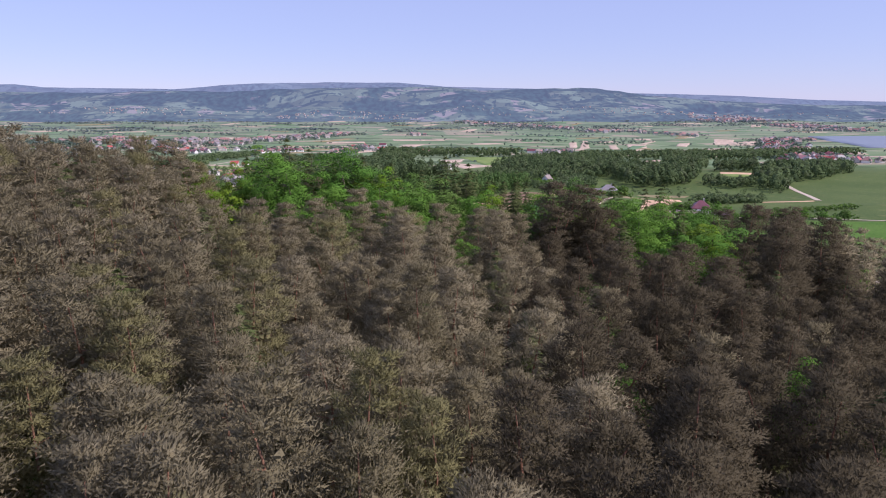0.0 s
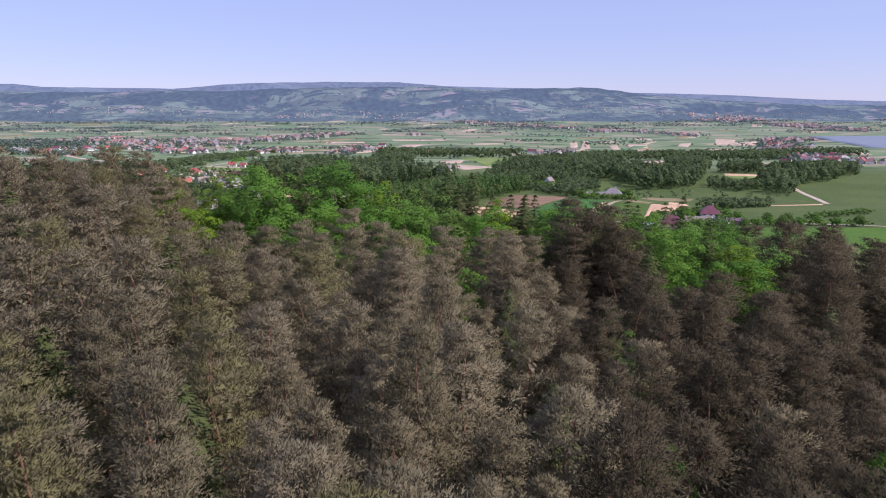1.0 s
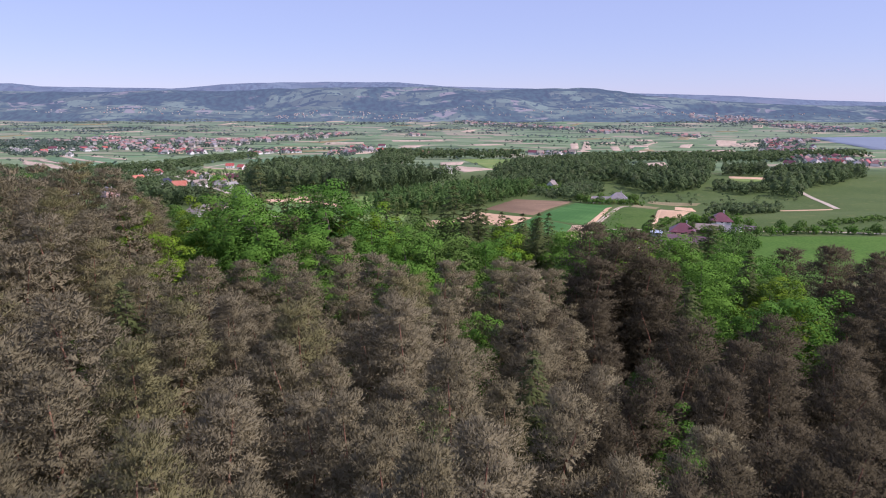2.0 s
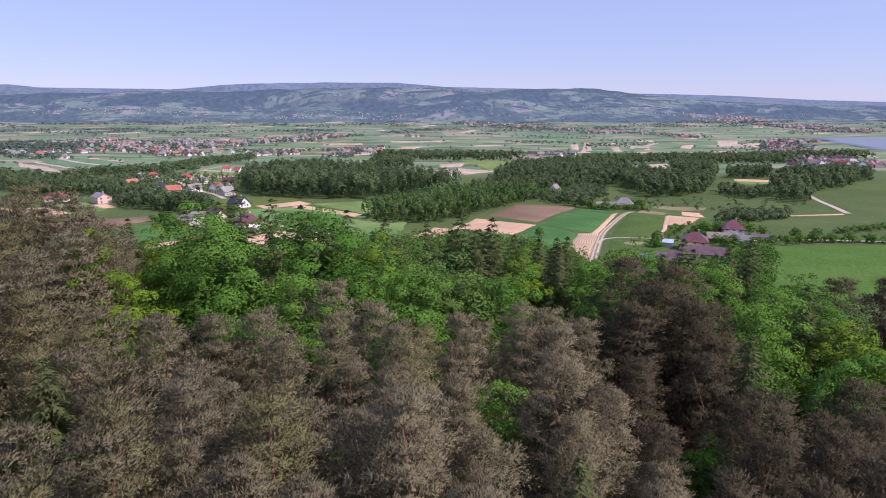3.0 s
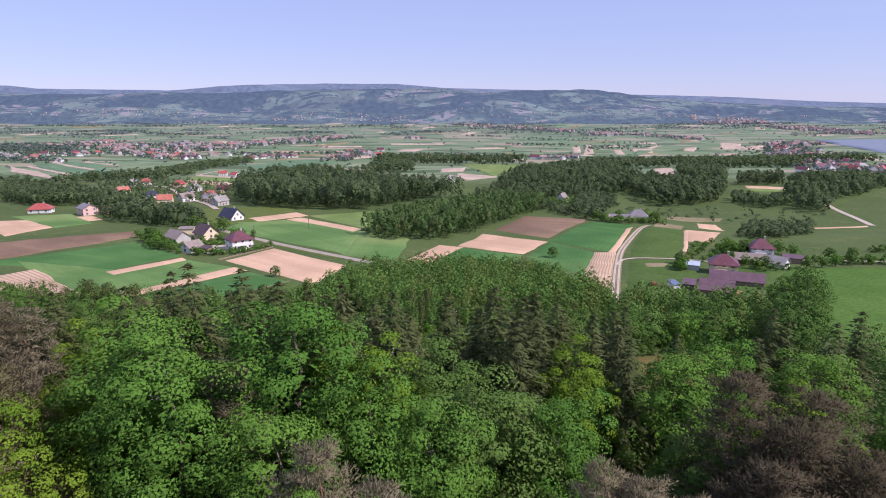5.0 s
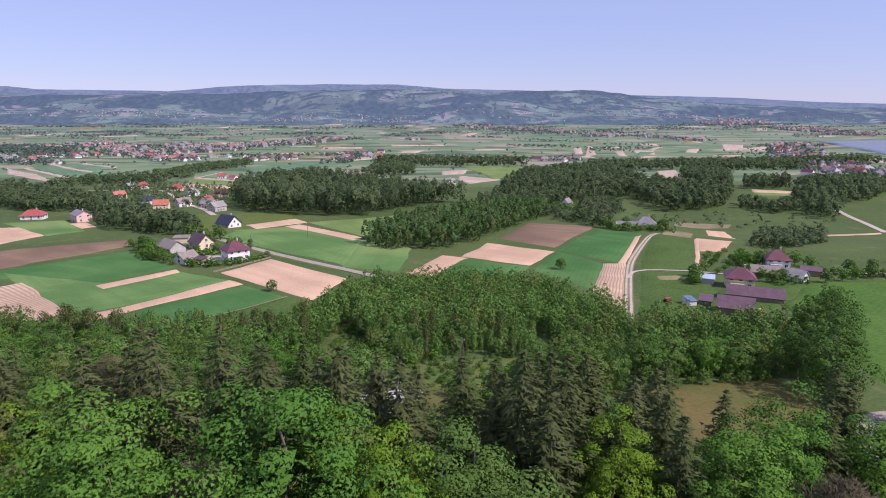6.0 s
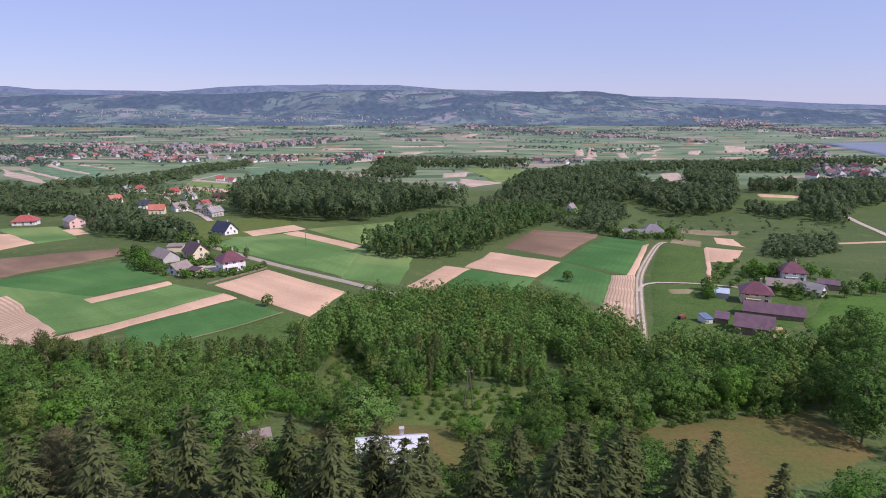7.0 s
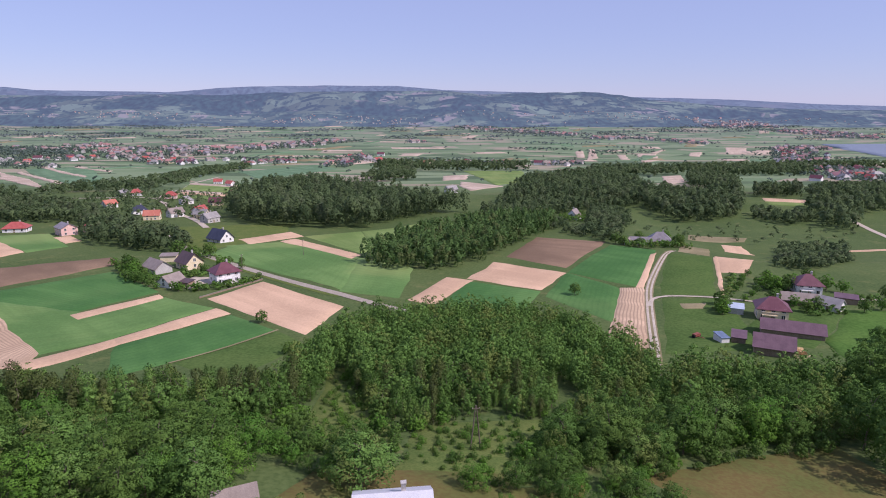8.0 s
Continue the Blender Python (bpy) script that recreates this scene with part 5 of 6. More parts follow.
# garden trees round the farms
GARDEN = leaf_crown(np.random.default_rng(5), 5.5, 2.3, 0.06, 26, 26, 0.38, 1.0, 0.7)
ORCHARD = [Kind("garden_tree", "small leafy tree in a farm garden", GARDEN, M["leaf_deep"], M["bark"], 5.5, 0.12, 4, 1.4, 0.3, "garden trees"),
           Kind("garden_tree", "small fresh green tree in a farm garden", leaf_crown(np.random.default_rng(6), 5.0, 2.0, 0.06, 24, 26, 0.36, 1.0, 0.7), M["leaf"], M["bark"], 5.0, 0.12, 4, 1.4, 0.3, "garden trees")]
WEST_GARDEN = ((-147, 376, 0.75), (-139.6, 367, 0.8), (-133.6, 361, 0.85), (-126, 352.6, 0.75), (-120, 344, 0.7), (-143.7, 381, 0.8), (-134.7, 370, 0.85), (-115.4, 339.3, 0.6), (-123.6, 354.5, 0.7),
               (-58.4, 290.5, 0.7), (-101, 332, 0.7), (-104, 334, 0.6), (-94, 333, 0.7), (-88, 337, 0.5), (-80, 341, 0.4), (-104, 356, 0.6), (-101, 361, 0.7),
          (-97, 370, 1.1), (-100, 376, 0.6), (-119, 350, 0.7), (-127, 352, 0.9), (-131, 360, 1.1), (-124, 346, 0.8), (-136, 368, 1.1), (-112, 398, 1.2),
          (-118, 392, 1.1), (-128, 400, 1.3), (-111, 336, 0.5), (-84, 339, 0.4), (-106, 347, 0.5), (-79, 344, 0.4), (-110, 352, 0.5),
          (-110, 361, 0.7), (-105, 367, 0.6), (-97, 379, 0.7), (-89, 371, 0.5), (-113, 344, 0.7), (-76, 352, 0.5), (-92, 382, 0.5))
BARN_GARDEN = ((94, 304, 0.9), (91.5, 298.5, 0.7), (115.5, 312, 0.9), (121, 301, 0.8), (126, 304, 0.8), (140, 300, 0.8), (148, 303, 0.8),
          (155, 306, 0.9), (162, 308, 0.9), (170, 309, 0.8), (178, 309, 0.9), (187, 308, 0.8), (196, 306, 0.9), (160, 318, 0.9), (122.5, 268.5, 0.8), (126, 271, 0.6))
HOUSE_GARDEN = ((48.2, 325, 0.8), (126, 331, 1.1), (127.6, 340, 1.0), (131.4, 331, 1.1), (129, 336, 0.9), (123, 336, 0.8), (92.5, 300, 0.9), (96.5, 311, 0.9), (115, 335.7, 0.5), (111, 330, 0.45),
          (119, 343, 0.5), (123, 350, 0.5), (113, 322, 0.5), (117, 327, 0.6), (107.4, 316, 0.5), (120.3, 307.3, 0.8), (146, 331, 1.1), (150, 327, 0.9), (144, 340, 1.1), (137.4, 340, 0.9),
          (128, 356, 0.5), (134, 352, 0.6), (172, 322, 0.8), (108, 418, 0.7), (104, 424, 0.9), (118, 422, 0.6), (126, 428, 1.2), (98, 432, 0.9), (135, 470, 0.9), (90, 548, 1.0),
          (104, 560, 1.1), (112, 552, 1.0), (84, 540, 0.9), (95, 437, 1.0), (130, 438, 1.1), (122, 446, 1.0), (110, 444, 1.0))
for garden in (WEST_GARDEN, BARN_GARDEN, HOUSE_GARDEN):
    for x, y, size in garden:
        ORCHARD[int(x * 7 + y) % 2].plant(x, y, size * 1.12, x * 1.7, 1.1)

# more plots of the far plain, tan and green
for i in range(120):
    y = 1150 + 2150 * rnd2.random()
    x = rnd2.uniform(-0.7, 0.72) * y
    if 950 < x and 1500 < y < 2400 or (-420 < x < 420 and y < 1320):
        continue
    long, deep, a = rnd2.uniform(40, 190), rnd2.uniform(18, 60), rnd2.choice((0.1, 0.35, 1.1, 1.35))
    c, s = Vector((math.cos(a), math.sin(a))) * long, Vector((-math.sin(a), math.cos(a))) * deep
    o = Vector((x, y))
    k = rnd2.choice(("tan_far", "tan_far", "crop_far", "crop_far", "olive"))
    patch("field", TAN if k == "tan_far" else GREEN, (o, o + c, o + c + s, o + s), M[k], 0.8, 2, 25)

# low shrubs and hedges of the farm gardens
SHRUB = "low leafy shrubs of a farm garden"
WEST_SHRUBS = (([(-104, 333), (-96, 330), (-82, 338), (-76, 344), (-78, 347), (-92, 338), (-103, 337)], 2.0),
               ([(-110, 352), (-96, 358), (-94, 366), (-104, 366), (-112, 360)], 1.8), ([(-80, 345), (-74, 348), (-77, 353), (-83, 352)], 1.4),
               ([(-140, 362), (-126, 344), (-116, 346), (-122, 354), (-132, 372)], 3.6),
               ([(-128, 394), (-112, 388), (-108, 396), (-126, 408)], 4.0))
EAST_SHRUBS = (([(103, 323), (106, 322), (124, 356), (121, 358)], 1.6),
               ([(122, 325), (132, 328), (134, 340), (124, 342)], 3.0),
               ([(90, 296), (93, 295), (95, 305), (91, 307)], 2.4),
               ([(146, 312), (200, 304), (202, 309), (148, 318)], 2.8),
               ([(120, 296), (134, 298), (133, 303), (120, 302)], 2.4),
               ([(96, 420), (132, 422), (132, 432), (96, 438)], 3.2),
               ([(84, 536), (116, 538), (118, 560), (88, 562)], 4.0),
               ([(190, 330), (235, 352), (232, 358), (186, 336)], 2.5))
for k, (poly, tall) in enumerate(WEST_SHRUBS + EAST_SHRUBS):
    far_wood("garden_shrubs", SHRUB, poly, 2.7, tall, 60, 0.42, 400 + k, "birch" if k % 3 else "leaf_deep", 0.5)
far_wood("garden_trees", "scattered trees between the hamlet houses", [(-330, 560), (-160, 535), (-165, 690), (-330, 770)], 15, 8, 60, 0.9, 450, "wood_far", 0.22)
far_wood("field_trees", "scattered trees and shrubs on the meadows", [(120, 470), (240, 470), (300, 540), (200, 560), (120, 520)], 19, 4, 70, 0.5, 451, "wood_far", 0.1)

# single trees strewn over the plain
for k, (poly, gap) in enumerate((([(-900, 1000), (-300, 900), (900, 900), (1000, 1300), (1150, 1900), (-1200, 1900)], 130), ([(-1250, 1900), (1150, 1900), (1900, 3250), (-2100, 3250)], 150))):
    far_wood("field_trees", "scattered dark trees on the farmed plain", poly, gap, 7, 22, 2.0, 470 + k, "wood_haze" if k == 0 else "wood_mist", 0.034)


# ---------------------------------------------------------------- buildings
def box(bm, x0, x1, y0, y1, z0, z1):
    v = [bm.verts.new((x, y, z)) for z in (z0, z1) for x, y in ((x0, y0), (x1, y0), (x1, y1), (x0, y1))]
    for f in ((3, 2, 1, 0), (4, 5, 6, 7), (0, 1, 5, 4), (1, 2, 6, 5), (2, 3, 7, 6), (3, 0, 4, 7)):
        bm.faces.new([v[i] for i in f])


def hull(bm, under, over):
    """A closed solid between two rings of corners."""
    a, b = [bm.verts.new(p) for p in under], [bm.verts.new(p) for p in over]
    n = len(a)
    bm.faces.new(a[::-1])
    bm.faces.new(b)
    for k in range(n):
        bm.faces.new((a[k], a[(k + 1) % n], b[(k + 1) % n], b[k]))


def slab(bm, corners, thick):
    """A roof plane with thickness."""
    c = [Vector(p) for p in corners]
    n = (c[1] - c[0]).cross(c[2] - c[0]).normalized() * thick
    hull(bm, [p - n for p in c], c)


def house(label, w, d, eave, ridge, wall, roof, form="gable", windows=0, over=0.5, chimney=True, balcony=False, name="house", floors=2, doors=True):
    """A house w wide and d deep, its ridge along the width; built at the origin."""
    top = new(name)
    bm = bmesh.new()
    hw, hd = w / 2, d / 2
    if form == "gable":
        bm2 = [(-hw, -hd), (hw, -hd), (hw, hd), (-hw, hd)]
        v = [bm.verts.new((x, y, -0.8)) for x, y in bm2] + [bm.verts.new((x, y, eave)) for x, y in bm2]
        r0, r1 = bm.verts.new((-hw, 0, ridge - 0.1)), bm.verts.new((hw, 0, ridge - 0.1))
        for f in ((v[3], v[2], v[1], v[0]), (v[0], v[1], v[5], v[4]), (v[2], v[3], v[7], v[6]), (v[1], v[2], v[6], r1, v[5]), (v[3], v[0], v[4], r0, v[7]), (v[4], v[5], r1, r0), (v[6], v[7], r0, r1)):
            bm.faces.new(f)
    else:
        box(bm, -hw, hw, -hd, hd, -0.8, eave)
    part("wall", bm, wall, top)
    ox, oy = hw + over, hd + over
    drop = eave - over * (ridge - eave) / hd
    bm = bmesh.new()
    if form == "gable":
        slab(bm, [(-ox, -oy, drop), (ox, -oy, drop), (ox, 0, ridge), (-ox, 0, ridge)], 0.18)
        slab(bm, [(ox, oy, drop), (-ox, oy, drop), (-ox, 0, ridge + 0.01), (ox, 0, ridge + 0.01)], 0.18)
    elif form == "shed":
        slab(bm, [(-ox, -oy, eave + 0.1), (ox, -oy, eave + 0.1), (ox, oy, ridge), (-ox, oy, ridge)], 0.18)
    else:
        k = max(0.15, hw - hd * 0.85)
        ring = [(-ox, -oy, drop), (ox, -oy, drop), (ox, oy, drop), (-ox, oy, drop)]
        low = [bm.verts.new(p) for p in ring] + [bm.verts.new((x, y, z - 0.2)) for x, y, z in ring]
        r0, r1 = bm.verts.new((-k, 0, ridge)), bm.verts.new((k, 0, ridge))
        for f in ((low[0], low[1], r1, r0), (low[2], low[3], r0, r1), (low[1], low[2], r1), (low[3], low[0], r0), tuple(low[7:3:-1])):
            bm.faces.new(f)
        for i in range(4):
            j = (i + 1) % 4
            bm.faces.new((low[4 + i], low[4 + j], low[j], low[i]))
    part("roof", bm, roof, top)
    if chimney:
        bm = bmesh.new()
        box(bm, w * 0.12, w * 0.12 + 0.6, 0.5, 1.1, ridge - 1.6, ridge + 0.7)
        box(bm, w * 0.12 - 0.08, w * 0.12 + 0.68, 0.42, 1.18, ridge + 0.7, ridge + 0.85)
        part("chimney", bm, M["greywall"], top)
    if windows:
        share = {}
        rise = eave / floors
        rows = []
        for fl in range(floors):
            z = fl * rise + rise * 0.33
            rows += [((w * (i + 0.5) / windows - hw), -hd, z, 0) for i in range(windows)]
            rows += [((w * (i + 0.5) / windows - hw), hd, z, math.pi) for i in range(windows)]
            side = max(1, windows - 1)
            rows += [(hw, d * (i + 0.5) / side - hd, z, math.pi / 2) for i in range(side)]
            rows += [(-hw, d * (i + 0.5) / side - hd, z, -math.pi / 2) for i in range(side)]
        if form == "gable" and ridge - eave > 2.5:
            rows += [(hw, 0, eave + 0.3, math.pi / 2), (-hw, 0, eave + 0.3, -math.pi / 2)]
        for x, y, z, turn in rows:
            if not share:
                bm = bmesh.new()
                for s in ((-0.62, 0.62, 0, 0.1), (-0.62, 0.62, 1.3, 1.4), (-0.62, -0.52, 0.1, 1.3), (0.52, 0.62, 0.1, 1.3), (-0.04, 0.04, 0.1, 1.3)):
                    box(bm, s[0], s[1], -0.07, 0.03, s[2], s[3])
                win = part("window", bm, M["frame"], top)
                bm = bmesh.new()
                box(bm, -0.52, 0.52, -0.035, 0.02, 0.1, 1.3)
                pane = part("pane", bm, M["glass"], win)
                bm = bmesh.new()
                box(bm, -0.7, 0.7, -0.16, 0.03, -0.07, -0.005)
                sill = part("sill", bm, M["frame"], win)
                share = {"w": win.data, "p": pane.data, "s": sill.data}
            else:
                win = new("window", share["w"])
                win.parent = top
                new("pane", share["p"]).parent = win
                new("sill", share["s"]).parent = win
            win.matrix_basis = pose(x, y, z, 0, 0, math.degrees(turn))
        if doors:
            bm = bmesh.new()
            box(bm, -0.5, 0.5, -hd - 0.06, -hd + 0.02, 0.0, 2.05)
            part("door", bm, M["timber"], top, "brown wooden front door")
    if balcony:
        bm = bmesh.new()
        box(bm, -hw * 0.75, hw * 0.25, -hd - 1.5, -hd - 0.003, eave * 0.5 - 0.2, eave * 0.5)
        for k in range(8):
            x = -hw * 0.75 + hw * k / 7
            box(bm, x - 0.04, x + 0.04, -hd - 1.48, -hd - 1.4, eave * 0.5, eave * 0.5 + 0.95)
        box(bm, -hw * 0.77, hw * 0.27, -hd - 1.52, -hd - 1.38, eave * 0.5 + 0.95, eave * 0.5 + 1.05)
        for x in (-hw * 0.7, hw * 0.2):
            box(bm, x - 0.15, x + 0.15, -hd - 1.4, -hd - 1.1, -0.8, eave * 0.5 - 0.2)
        part("balcony", bm, wall, top)
    return tagged(top, label, "house" if name == "house" else "shed")


def stand(ob, x, y, turn, sink=0.0):
    ob.matrix_basis = pose(x, y, height(x, y) - sink, 0, 0, turn)
    return ob


# western farmyard beside the lane
stand(house("white two-storey house with a plum hipped roof and balcony", 9.5, 8.5, 5.2, 8.2, M["white"], M["r_purple"], "hip", 3, 0.7, True, True), -88.5, 347.5, 38)
stand(house("cream gabled house with a dark brown roof", 9.5, 8.0, 3.4, 7.2, M["cream"], M["r_dark"], "gable", 2, 0.6, floors=1), -112.5, 373.5, -42)
stand(house("low white gabled outbuilding with a broad roof", 8.0, 6.5, 2.2, 4.8, M["white"], M["r_brown"], "gable", 1, 0.5, False, floors=1), -107.5, 341.5, 66)
stand(house("small timber lean-to with a brown roof", 5.0, 3.6, 1.8, 2.4, M["timber"], M["r_dark"], "shed", 0, 0.3, False, name="shed"), -101.5, 341, -25)
stand(house("grey-brown gabled barn with a weathered roof", 11, 7.5, 2.7, 5.6, M["greywall"], M["r_brown"], "gable", 0, 0.5, False, name="barn"), -123.5, 366, -40)
stand(house("small cream shed with a flat brown roof", 7.0, 4.6, 2.9, 3.5, M["cream"], M["r_brown"], "shed", 0, 0.4, False, name="shed"), -127, 387, 8)
stand(house("white house with a steep navy gabled roof", 11, 9.0, 2.8, 7.2, M["white"], M["r_navy"], "gable", 3, 0.7, floors=1), -123, 446, -34)
stand(house("pink house with a low grey gabled roof", 11, 9, 4.8, 7.2, M["pink"], M["r_slate"], "gable", 3, 0.5), -224, 474, -42)
stand(house("pink annex with a red roof", 7, 5, 3.4, 5.4, M["pink"], M["r_red"], "gable", 1, 0.4, False, floors=1), -214, 481, -42)
stand(house("pale house with a low red roof", 13, 9, 3.2, 6.2, M["white"], M["r_red"], "hip", 3, 0.6, floors=1), -261, 486, 12)
patch("yard", "pale gravel yard between the farm buildings", ((-103, 339), (-96, 353), (-91, 348), (-98, 335)), M["gravel"], 0.12, 0.6, category="yard")

# eastern farm with plum roofs
stand(house("cream two-storey house with a plum hipped roof", 9.0, 8.0, 4.3, 7.0, M["cream"], M["r_purple"], "hip", 3, 0.8, True, True), 106, 295.5, -20)
stand(house("white two-storey house with a plum hipped roof", 8.6, 8.0, 4.5, 7.4, M["white"], M["r_purple"], "hip", 3, 0.8, True, True), 136.5, 328, -14)
stand(house("long low barn with a mauve sheet roof", 16.5, 7.0, 2.3, 4.4, M["timber"], M["r_mauve"], "gable", 0, 0.5, False, name="barn"), 101.8, 276, -24)
stand(house("large barn with a broad mauve sheet roof", 9.6, 8.4, 2.7, 5.1, M["timber"], M["r_mauve"], "gable", 0, 0.5, False, name="barn"), 87.8, 260, -26)
stand(house("lean-to with a mauve sheet roof beside the barn", 3.6, 5, 1.8, 2.6, M["timber"], M["r_mauve"], "shed", 0, 0.3, False, name="shed"), 83.2, 270, -26)
stand(house("long grey barn with a weathered sheet roof", 11, 5.5, 2.3, 4.4, M["timber"], M["r_brown"], "gable", 0, 0.4, False, name="barn"), 124, 311.5, -20)
stand(house("white gabled outbuilding with a grey roof", 6.5, 5.8, 2.2, 4.4, M["white"], M["r_grey"], "gable", 1, 0.4, False, floors=1), 131.5, 304.5, -52)
stand(house("low brown shed behind the outbuilding", 7, 4, 2.2, 3.0, M["timber"], M["r_mauve"], "shed", 0, 0.3, False, name="shed"), 142, 313, -30)
stand(house("small shed with a pale blue sheet roof", 4.6, 4.4, 2.1, 2.8, M["greywall"], M["bluesheet"], "shed", 0, 0.25, False, name="shed"), 97, 301, -24)
stand(house("small blue-roofed shed at the wood edge", 2.4, 4.2, 1.7, 2.2, M["white"], M["solar"], "shed", 0, 0.2, False, name="shed"), 78.2, 270, 8)

# cottages further off
stand(house("small cottage with a white gable and grey roof", 10, 8.5, 3.4, 8.0, M["white"], M["r_brown"], "gable", 1, 0.4, floors=1), 98, 556, 60)
stand(house("grey hipped house among garden trees", 11, 9, 3.2, 6.8, M["greywall"], M["r_slate"], "hip", 2, 0.6, floors=1), 119.5, 438, -14)
stand(house("long low outbuilding beside the grey house", 13, 5, 2.2, 4.2, M["greywall"], M["r_slate"], "gable", 0, 0.3, False, name="shed"), 109, 434, -12)
stand(house("little shed with a white gable", 4.5, 4, 2.2, 4.0, M["white"], M["r_brown"], "gable", 0, 0.3, False, name="shed"), 101, 434, 62)
stand(house("white house with a grey roof at the wood edge", 12, 9, 4, 8, M["white"], M["r_grey"], "gable", 2, 0.5), 14, 780, 30)
for x, y, turn, wall, roof, form, label in (
        (-306, 741, 20, "white", "r_red", "hip", "white house with a red hipped roof"), (-256, 704, 10, "pink", "r_red", "hip", "house with a dark red hipped roof"),
        (-230, 582, 35, "white", "r_navy", "hip", "low house with a navy hipped roof"), (-204, 545, 12, "cream", "r_orange", "gable", "long low house with an orange roof"),
        (-183, 579, 70, "white", "r_red", "gable", "white house with a red gabled roof"), (-276, 628, 60, "white", "r_orange", "gable", "white house with an orange roof"),
        (-158, 530, 60, "greywall", "r_grey", "gable", "grey gabled house by the wood"), (-192, 642, 5, "cream", "r_purple", "gable", "cream house with a plum roof"),
        (-195, 563, 50, "white", "r_brown", "gable", "small white house with a brown roof"), (-172, 553, -20, "cream", "r_grey", "gable", "small cream house with a grey roof"),
        (-289, 936, 8, "white", "r_red", "gable", "long farm building with a red roof"), (-262, 900, -30, "white", "r_red", "gable", "long farm building with a red roof"),
        (-222, 654, 40, "white", "r_grey", "hip", "white house with a grey hipped roof"), (-314, 730, 75, "greywall", "r_grey", "gable", "grey outbuilding beside the red-roofed house")):
    stand(house(label, 10.5, 7.5, 3.8, 7.0, M[wall], M[roof], form, 2, 0.5), x, y, turn)

# cottage in the clearing
stand(house("cottage with a bright white sheet-metal roof", 9.4, 6.6, 2.3, 4.0, M["timber"], M["r_white"], "gable", 3, 0.45, True, floors=1), -9.2, 171.5, 6)
stand(house("small shed with a weathered brown roof", 5.0, 4.0, 2.1, 3.6, M["timber"], M["r_brown"], "gable", 0, 0.35, False, name="shed"), -29, 171, 24)


def log_pile():
    top = new("log_pile")
    bm = bmesh.new()
    for r in range(3):
        for k in range(6 - r):
            limb(bm, (k * 0.42 + r * 0.21, 0, 0.2 + r * 0.36), (k * 0.42 + r * 0.21 + rnd.uniform(-0.2, 0.2), 3.0, 0.2 + r * 0.36), 0.2, 0.18, 8)
    part("logs", bm, M["logs"], top)
    return tagged(top, "pile of fresh pale cut timber beside the barn", "logs")


stand(log_pile(), 93.5, 256.5, 20)
stand(log_pile(), 95.5, 258.5, 75)


def hay_rake():
    """An old farm machine with two wheels and a drawbar."""
    top = new("farm_machine")
    bm = bmesh.new()
    box(bm, -1.2, 1.2, -0.6, 0.6, 0.6, 1.3)
    box(bm, -0.1, 0.1, -2.6, -0.6, 0.55, 0.7)
    part("body", bm, M["machine"], top)
    for x in (-1.35, 1.35):
        bm = bmesh.new()
        limb(bm, (x - 0.12, 0, 0.55), (x + 0.12, 0, 0.55), 0.55, 0.55, 14)
        part("wheel", bm, M["rubber"], top)
    return tagged(top, "rusty red farm machine parked on the grass", "farm machine")


stand(hay_rake(), 72.4, 273.4, 35)


def utility_pole(legs=1):
    top = new("utility_pole")
    for x in (-0.9, 0.9)[:legs]:
        x = x if legs == 2 else 0.0
        bm = bmesh.new()
        limb(bm, (x, 0, -0.4), (x * 0.06, 0, 8.0), 0.13, 0.09, 8)
        part("post", bm, M["bark"], top)
    bm = bmesh.new()
    box(bm, -0.7, 0.7, -0.15, -0.06, 7.4, 7.52)
    part("crossarm", bm, M["bark"], top)
    for x in (-0.6, 0.6):
        bm = bmesh.new()
        limb(bm, (x, -0.1, 7.521), (x, -0.1, 7.7), 0.05, 0.03, 6)
        part("insulator", bm, M["white"], top)
    return tagged(top, "grey wooden utility pole with %s" % ("two slanted legs" if legs == 2 else "a short crossarm"), "pole", "utility poles")


stand(utility_pole(2), 3.0, 197, 10)
for x, y in ((-86.6, 364.4), (-67.9, 401)):
    stand(utility_pole(), x, y, 40)

# villages of the plain
VILLAGE = [house("village house with a %s" % n, 11 + i, 9, 4.5, 8.5, M[a], M[r], f, 0, 0.5, i % 2 == 0)
           for i, (n, a, r, f) in enumerate((("dull red hipped roof", "white", "r_dull", "hip"), ("red gabled roof", "greywall", "r_red", "gable"),
                                             ("dull orange roof", "cream", "r_dull", "gable"), ("brown roof", "greywall", "r_brown", "gable"),
                                             ("grey roof", "white", "r_grey", "hip"), ("plum roof", "white", "r_purple", "gable")))]
for k, ob in enumerate(VILLAGE):
    tagged(ob, group="village houses")
    stand(ob, -640 + 40 * k, 1560, 20 * k)
rnd3 = random.Random(33)
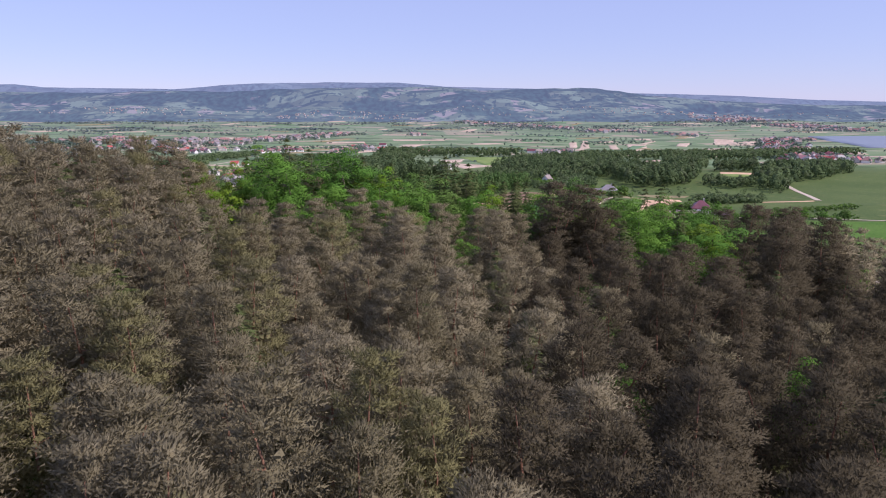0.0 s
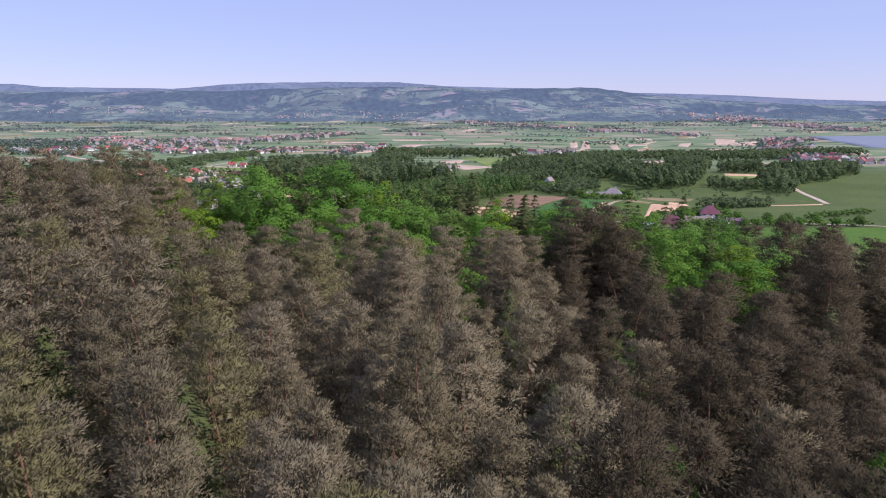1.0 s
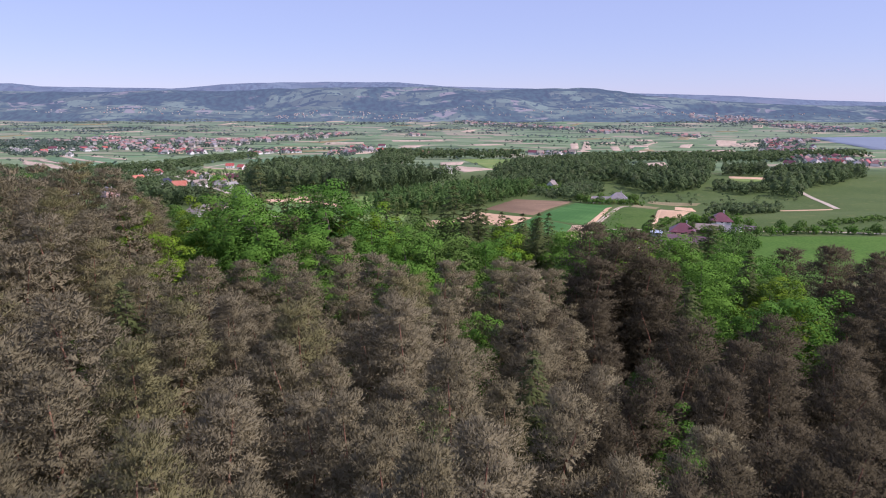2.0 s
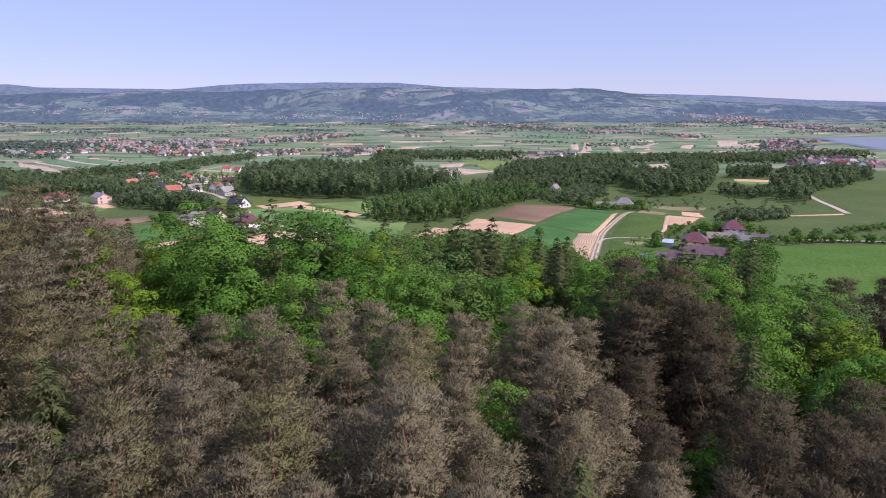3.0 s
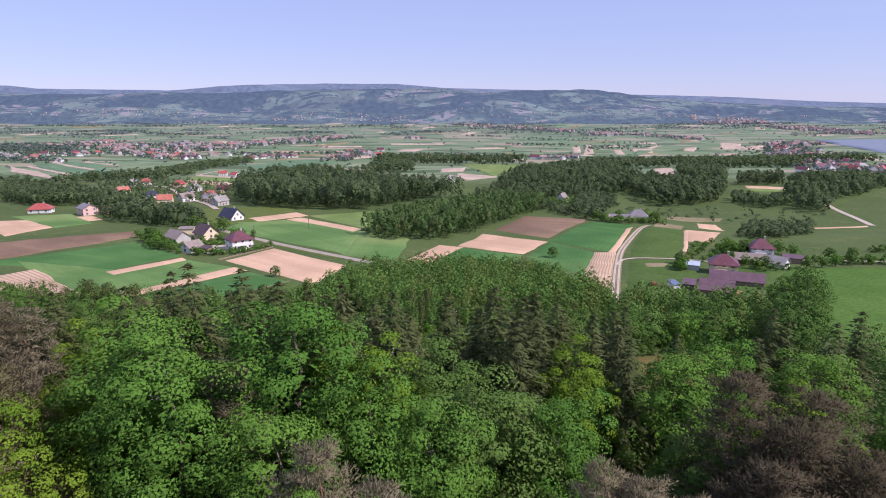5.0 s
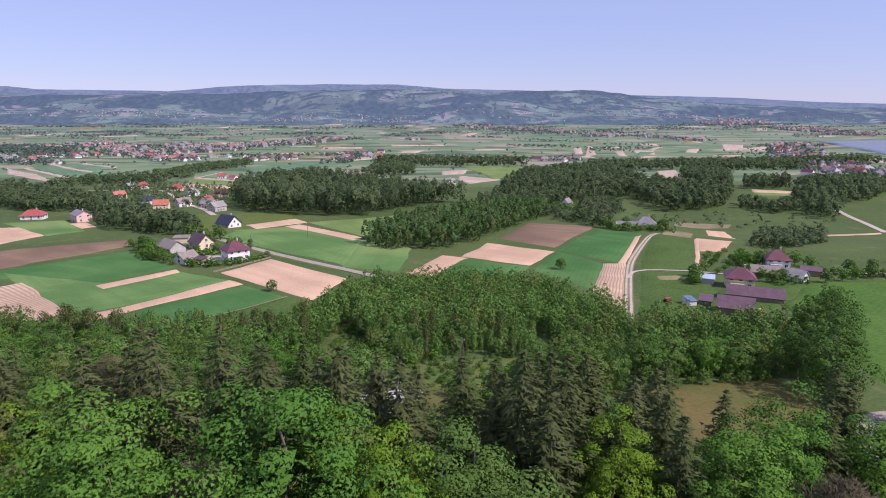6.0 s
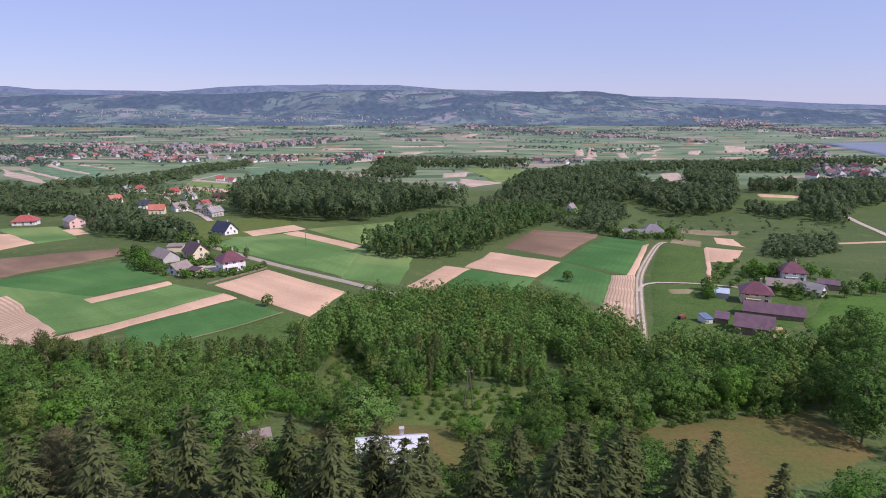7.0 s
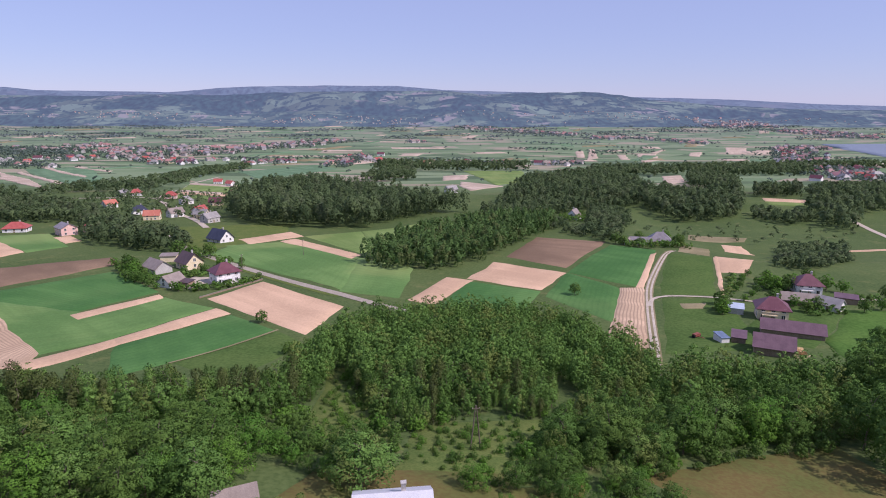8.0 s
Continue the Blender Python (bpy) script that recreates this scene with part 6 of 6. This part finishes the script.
# street villages of the plain: both ends, breadth and number of houses
STREETS = ((-872, 1540, -850, 1670, 35, 12), (-1090, 2037, -1047, 2152, 60, 22), (-937, 1934, -714, 1667, 60, 44), (-694, 1621, -534, 1435, 45, 30), (-796, 2021, -543, 1756, 60, 50),
           (-601, 1935, -322, 2371, 70, 66), (-414, 1467, -304, 1487, 32, 16), (-192, 1284, -194, 1759, 26, 24), (-144, 1484, -134, 1535, 14, 5), (-100, 2305, -32, 2316, 26, 8),
           (121, 3207, 574, 2713, 50, 60), (550, 2502, 822, 2486, 40, 34), (810, 2453, 905, 2185, 36, 14), (1337, 3330, 1692, 3350, 110, 130), (1528, 2864, 1764, 2905, 110, 110),
           (1596, 2672, 1709, 2511, 60, 24), (997, 1879, 1170, 2064, 45, 26), (997, 1879, 791, 1464, 40, 40), (791, 1464, 713, 1191, 45, 30), (640, 1120, 606, 930, 50, 26),
           (225, 1379, 297, 1444, 24, 10), (-1248, 2021, -974, 1800, 60, 18), (-1044, 1639, -726, 1254, 36, 10), (957, 1957, 1064, 2001, 26, 8), (-27, 1466, 156, 1470, 20, 10))
far_homes = []
for x0, y0, x1, y1, broad, count in STREETS:
    a, b = Vector((x0, y0)), Vector((x1, y1))
    side = Vector((a.y - b.y, b.x - a.x)).normalized()
    for k in range(count):
        p = a.lerp(b, rnd3.random()) + side * rnd3.gauss(0, 0.7) * broad
        s, turn = rnd3.uniform(0.82, 1.18), rnd3.uniform(0, 180)
        if min(y0, y1) > 1590:
            far_homes.append((p.x, p.y, s * 1.1, turn, max(height(p.x, p.y), ridge_height(p.x, p.y, *LOW_RIDGE)) if p.y > 3250 else height(p.x, p.y)))
            continue
        ob = copy_thing(rnd3.choice(VILLAGE + VILLAGE[4:] + VILLAGE[:2]), pose(p.x, p.y, height(p.x, p.y), 0, 0, turn))
        ob.scale = (s, s, s)
    wide = side * broad * 1.3
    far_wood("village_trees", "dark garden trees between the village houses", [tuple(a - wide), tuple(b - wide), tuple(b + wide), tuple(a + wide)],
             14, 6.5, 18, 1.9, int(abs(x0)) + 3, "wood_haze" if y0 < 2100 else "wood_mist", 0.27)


def far_village(places):
    """Houses of the farthest villages, walls and gabled roofs, in one mesh."""
    bm = bmesh.new()
    for x, y, s, turn, z in places:
        m = pose(x, y, z, 0, 0, turn)
        v = [bm.verts.new(m @ (Vector(p) * s)) for p in ((-6, -4.5, 0), (6, -4.5, 0), (6, 4.5, 0), (-6, 4.5, 0), (-6, -4.5, 5), (6, -4.5, 5), (6, 4.5, 5), (-6, 4.5, 5), (-6, 0, 8.6), (6, 0, 8.6))]
        for f in ((0, 1, 5, 4), (2, 3, 7, 6), (1, 2, 6, 9, 5), (3, 0, 4, 8, 7)):
            bm.faces.new([v[i] for i in f])
        e = [bm.verts.new(m @ (Vector(p) * s)) for p in ((-6.5, -5.2, 4.6), (6.5, -5.2, 4.6), (6.5, 0, 8.8), (-6.5, 0, 8.8), (6.5, 5.2, 4.6), (-6.5, 5.2, 4.6))]
        tone = rnd3.choice((1, 1, 2, 2, 3, 4) if z < -56 else (2, 2, 4, 4, 1))
        for f in ((0, 1, 2, 3), (3, 2, 4, 5)):
            bm.faces.new([e[i] for i in f]).material_index = tone
    # walls grey instead of whitish: dulling by haze put into the colour
    ob = part("far_village", bm, M["greywall"])
    for name in ("r_dull", "r_brown", "r_dull", "r_slate"):
        ob.data.materials.append(M[name])
    tagged(ob, "pale houses with dull red roofs along the far edge of the plain", "village", kind="stuff")


for x0, x1, y0, y1, count in ((-2250, -1780, 3400, 3540, 14), (-1740, -1330, 3380, 3480, 44), (-1330, -850, 3380, 3540, 10), (-830, -655, 3330, 3420, 34), (-690, -90, 3330, 3470, 60),
                              (-80, 630, 3340, 3500, 34), (650, 1300, 3340, 3560, 40), (1150, 2200, 3380, 3540, 40)):
    # homesteads at the foot of the hills
    for k in range(count):
        y = rnd3.uniform(y0, y1)
        x = rnd3.uniform(x0, x1)
        far_homes.append((x, y, rnd3.uniform(0.45, 0.72), rnd3.uniform(0, 180), max(ridge_height(x, y, *NEAR_RIDGE), ridge_height(x, y, *LOW_RIDGE)) - 0.5))
far_village(far_homes)


def garden_wall():
    """A low wall with a coping along the farm garden."""
    a, b = Vector((-89.5, 321.5)), Vector((-74.2, 350.3))
    top = new("garden_wall")
    base = height(*((a + b) / 2))
    top.location = ((a.x + b.x) / 2, (a.y + b.y) / 2, base)
    n, w = 12, (b - a).normalized()
    side = Vector((w.y, -w.x))
    for name, lo, hi, half, mat in (("wall", -0.5, 0.5, 0.14, M["timber"]), ("coping", 0.502, 0.58, 0.2, M["r_brown"])):
        bm = bmesh.new()
        for k in range(n):
            p, q = a + (b - a) * k / n, a + (b - a) * (k + 1) / n
            ring = [p - side * half, q - side * half, q + side * half, p + side * half]
            zs = [height(p.x, p.y), height(q.x, q.y), height(q.x, q.y), height(p.x, p.y)]
            o = top.location
            hull(bm, [(v.x - o.x, v.y - o.y, z - o.z + lo) for v, z in zip(ring, zs)], [(v.x - o.x, v.y - o.y, z - o.z + hi) for v, z in zip(ring, zs)])
        part(name, bm, mat, top)
    tagged(top, "low grey garden wall beside the ploughed field", "wall")


garden_wall()
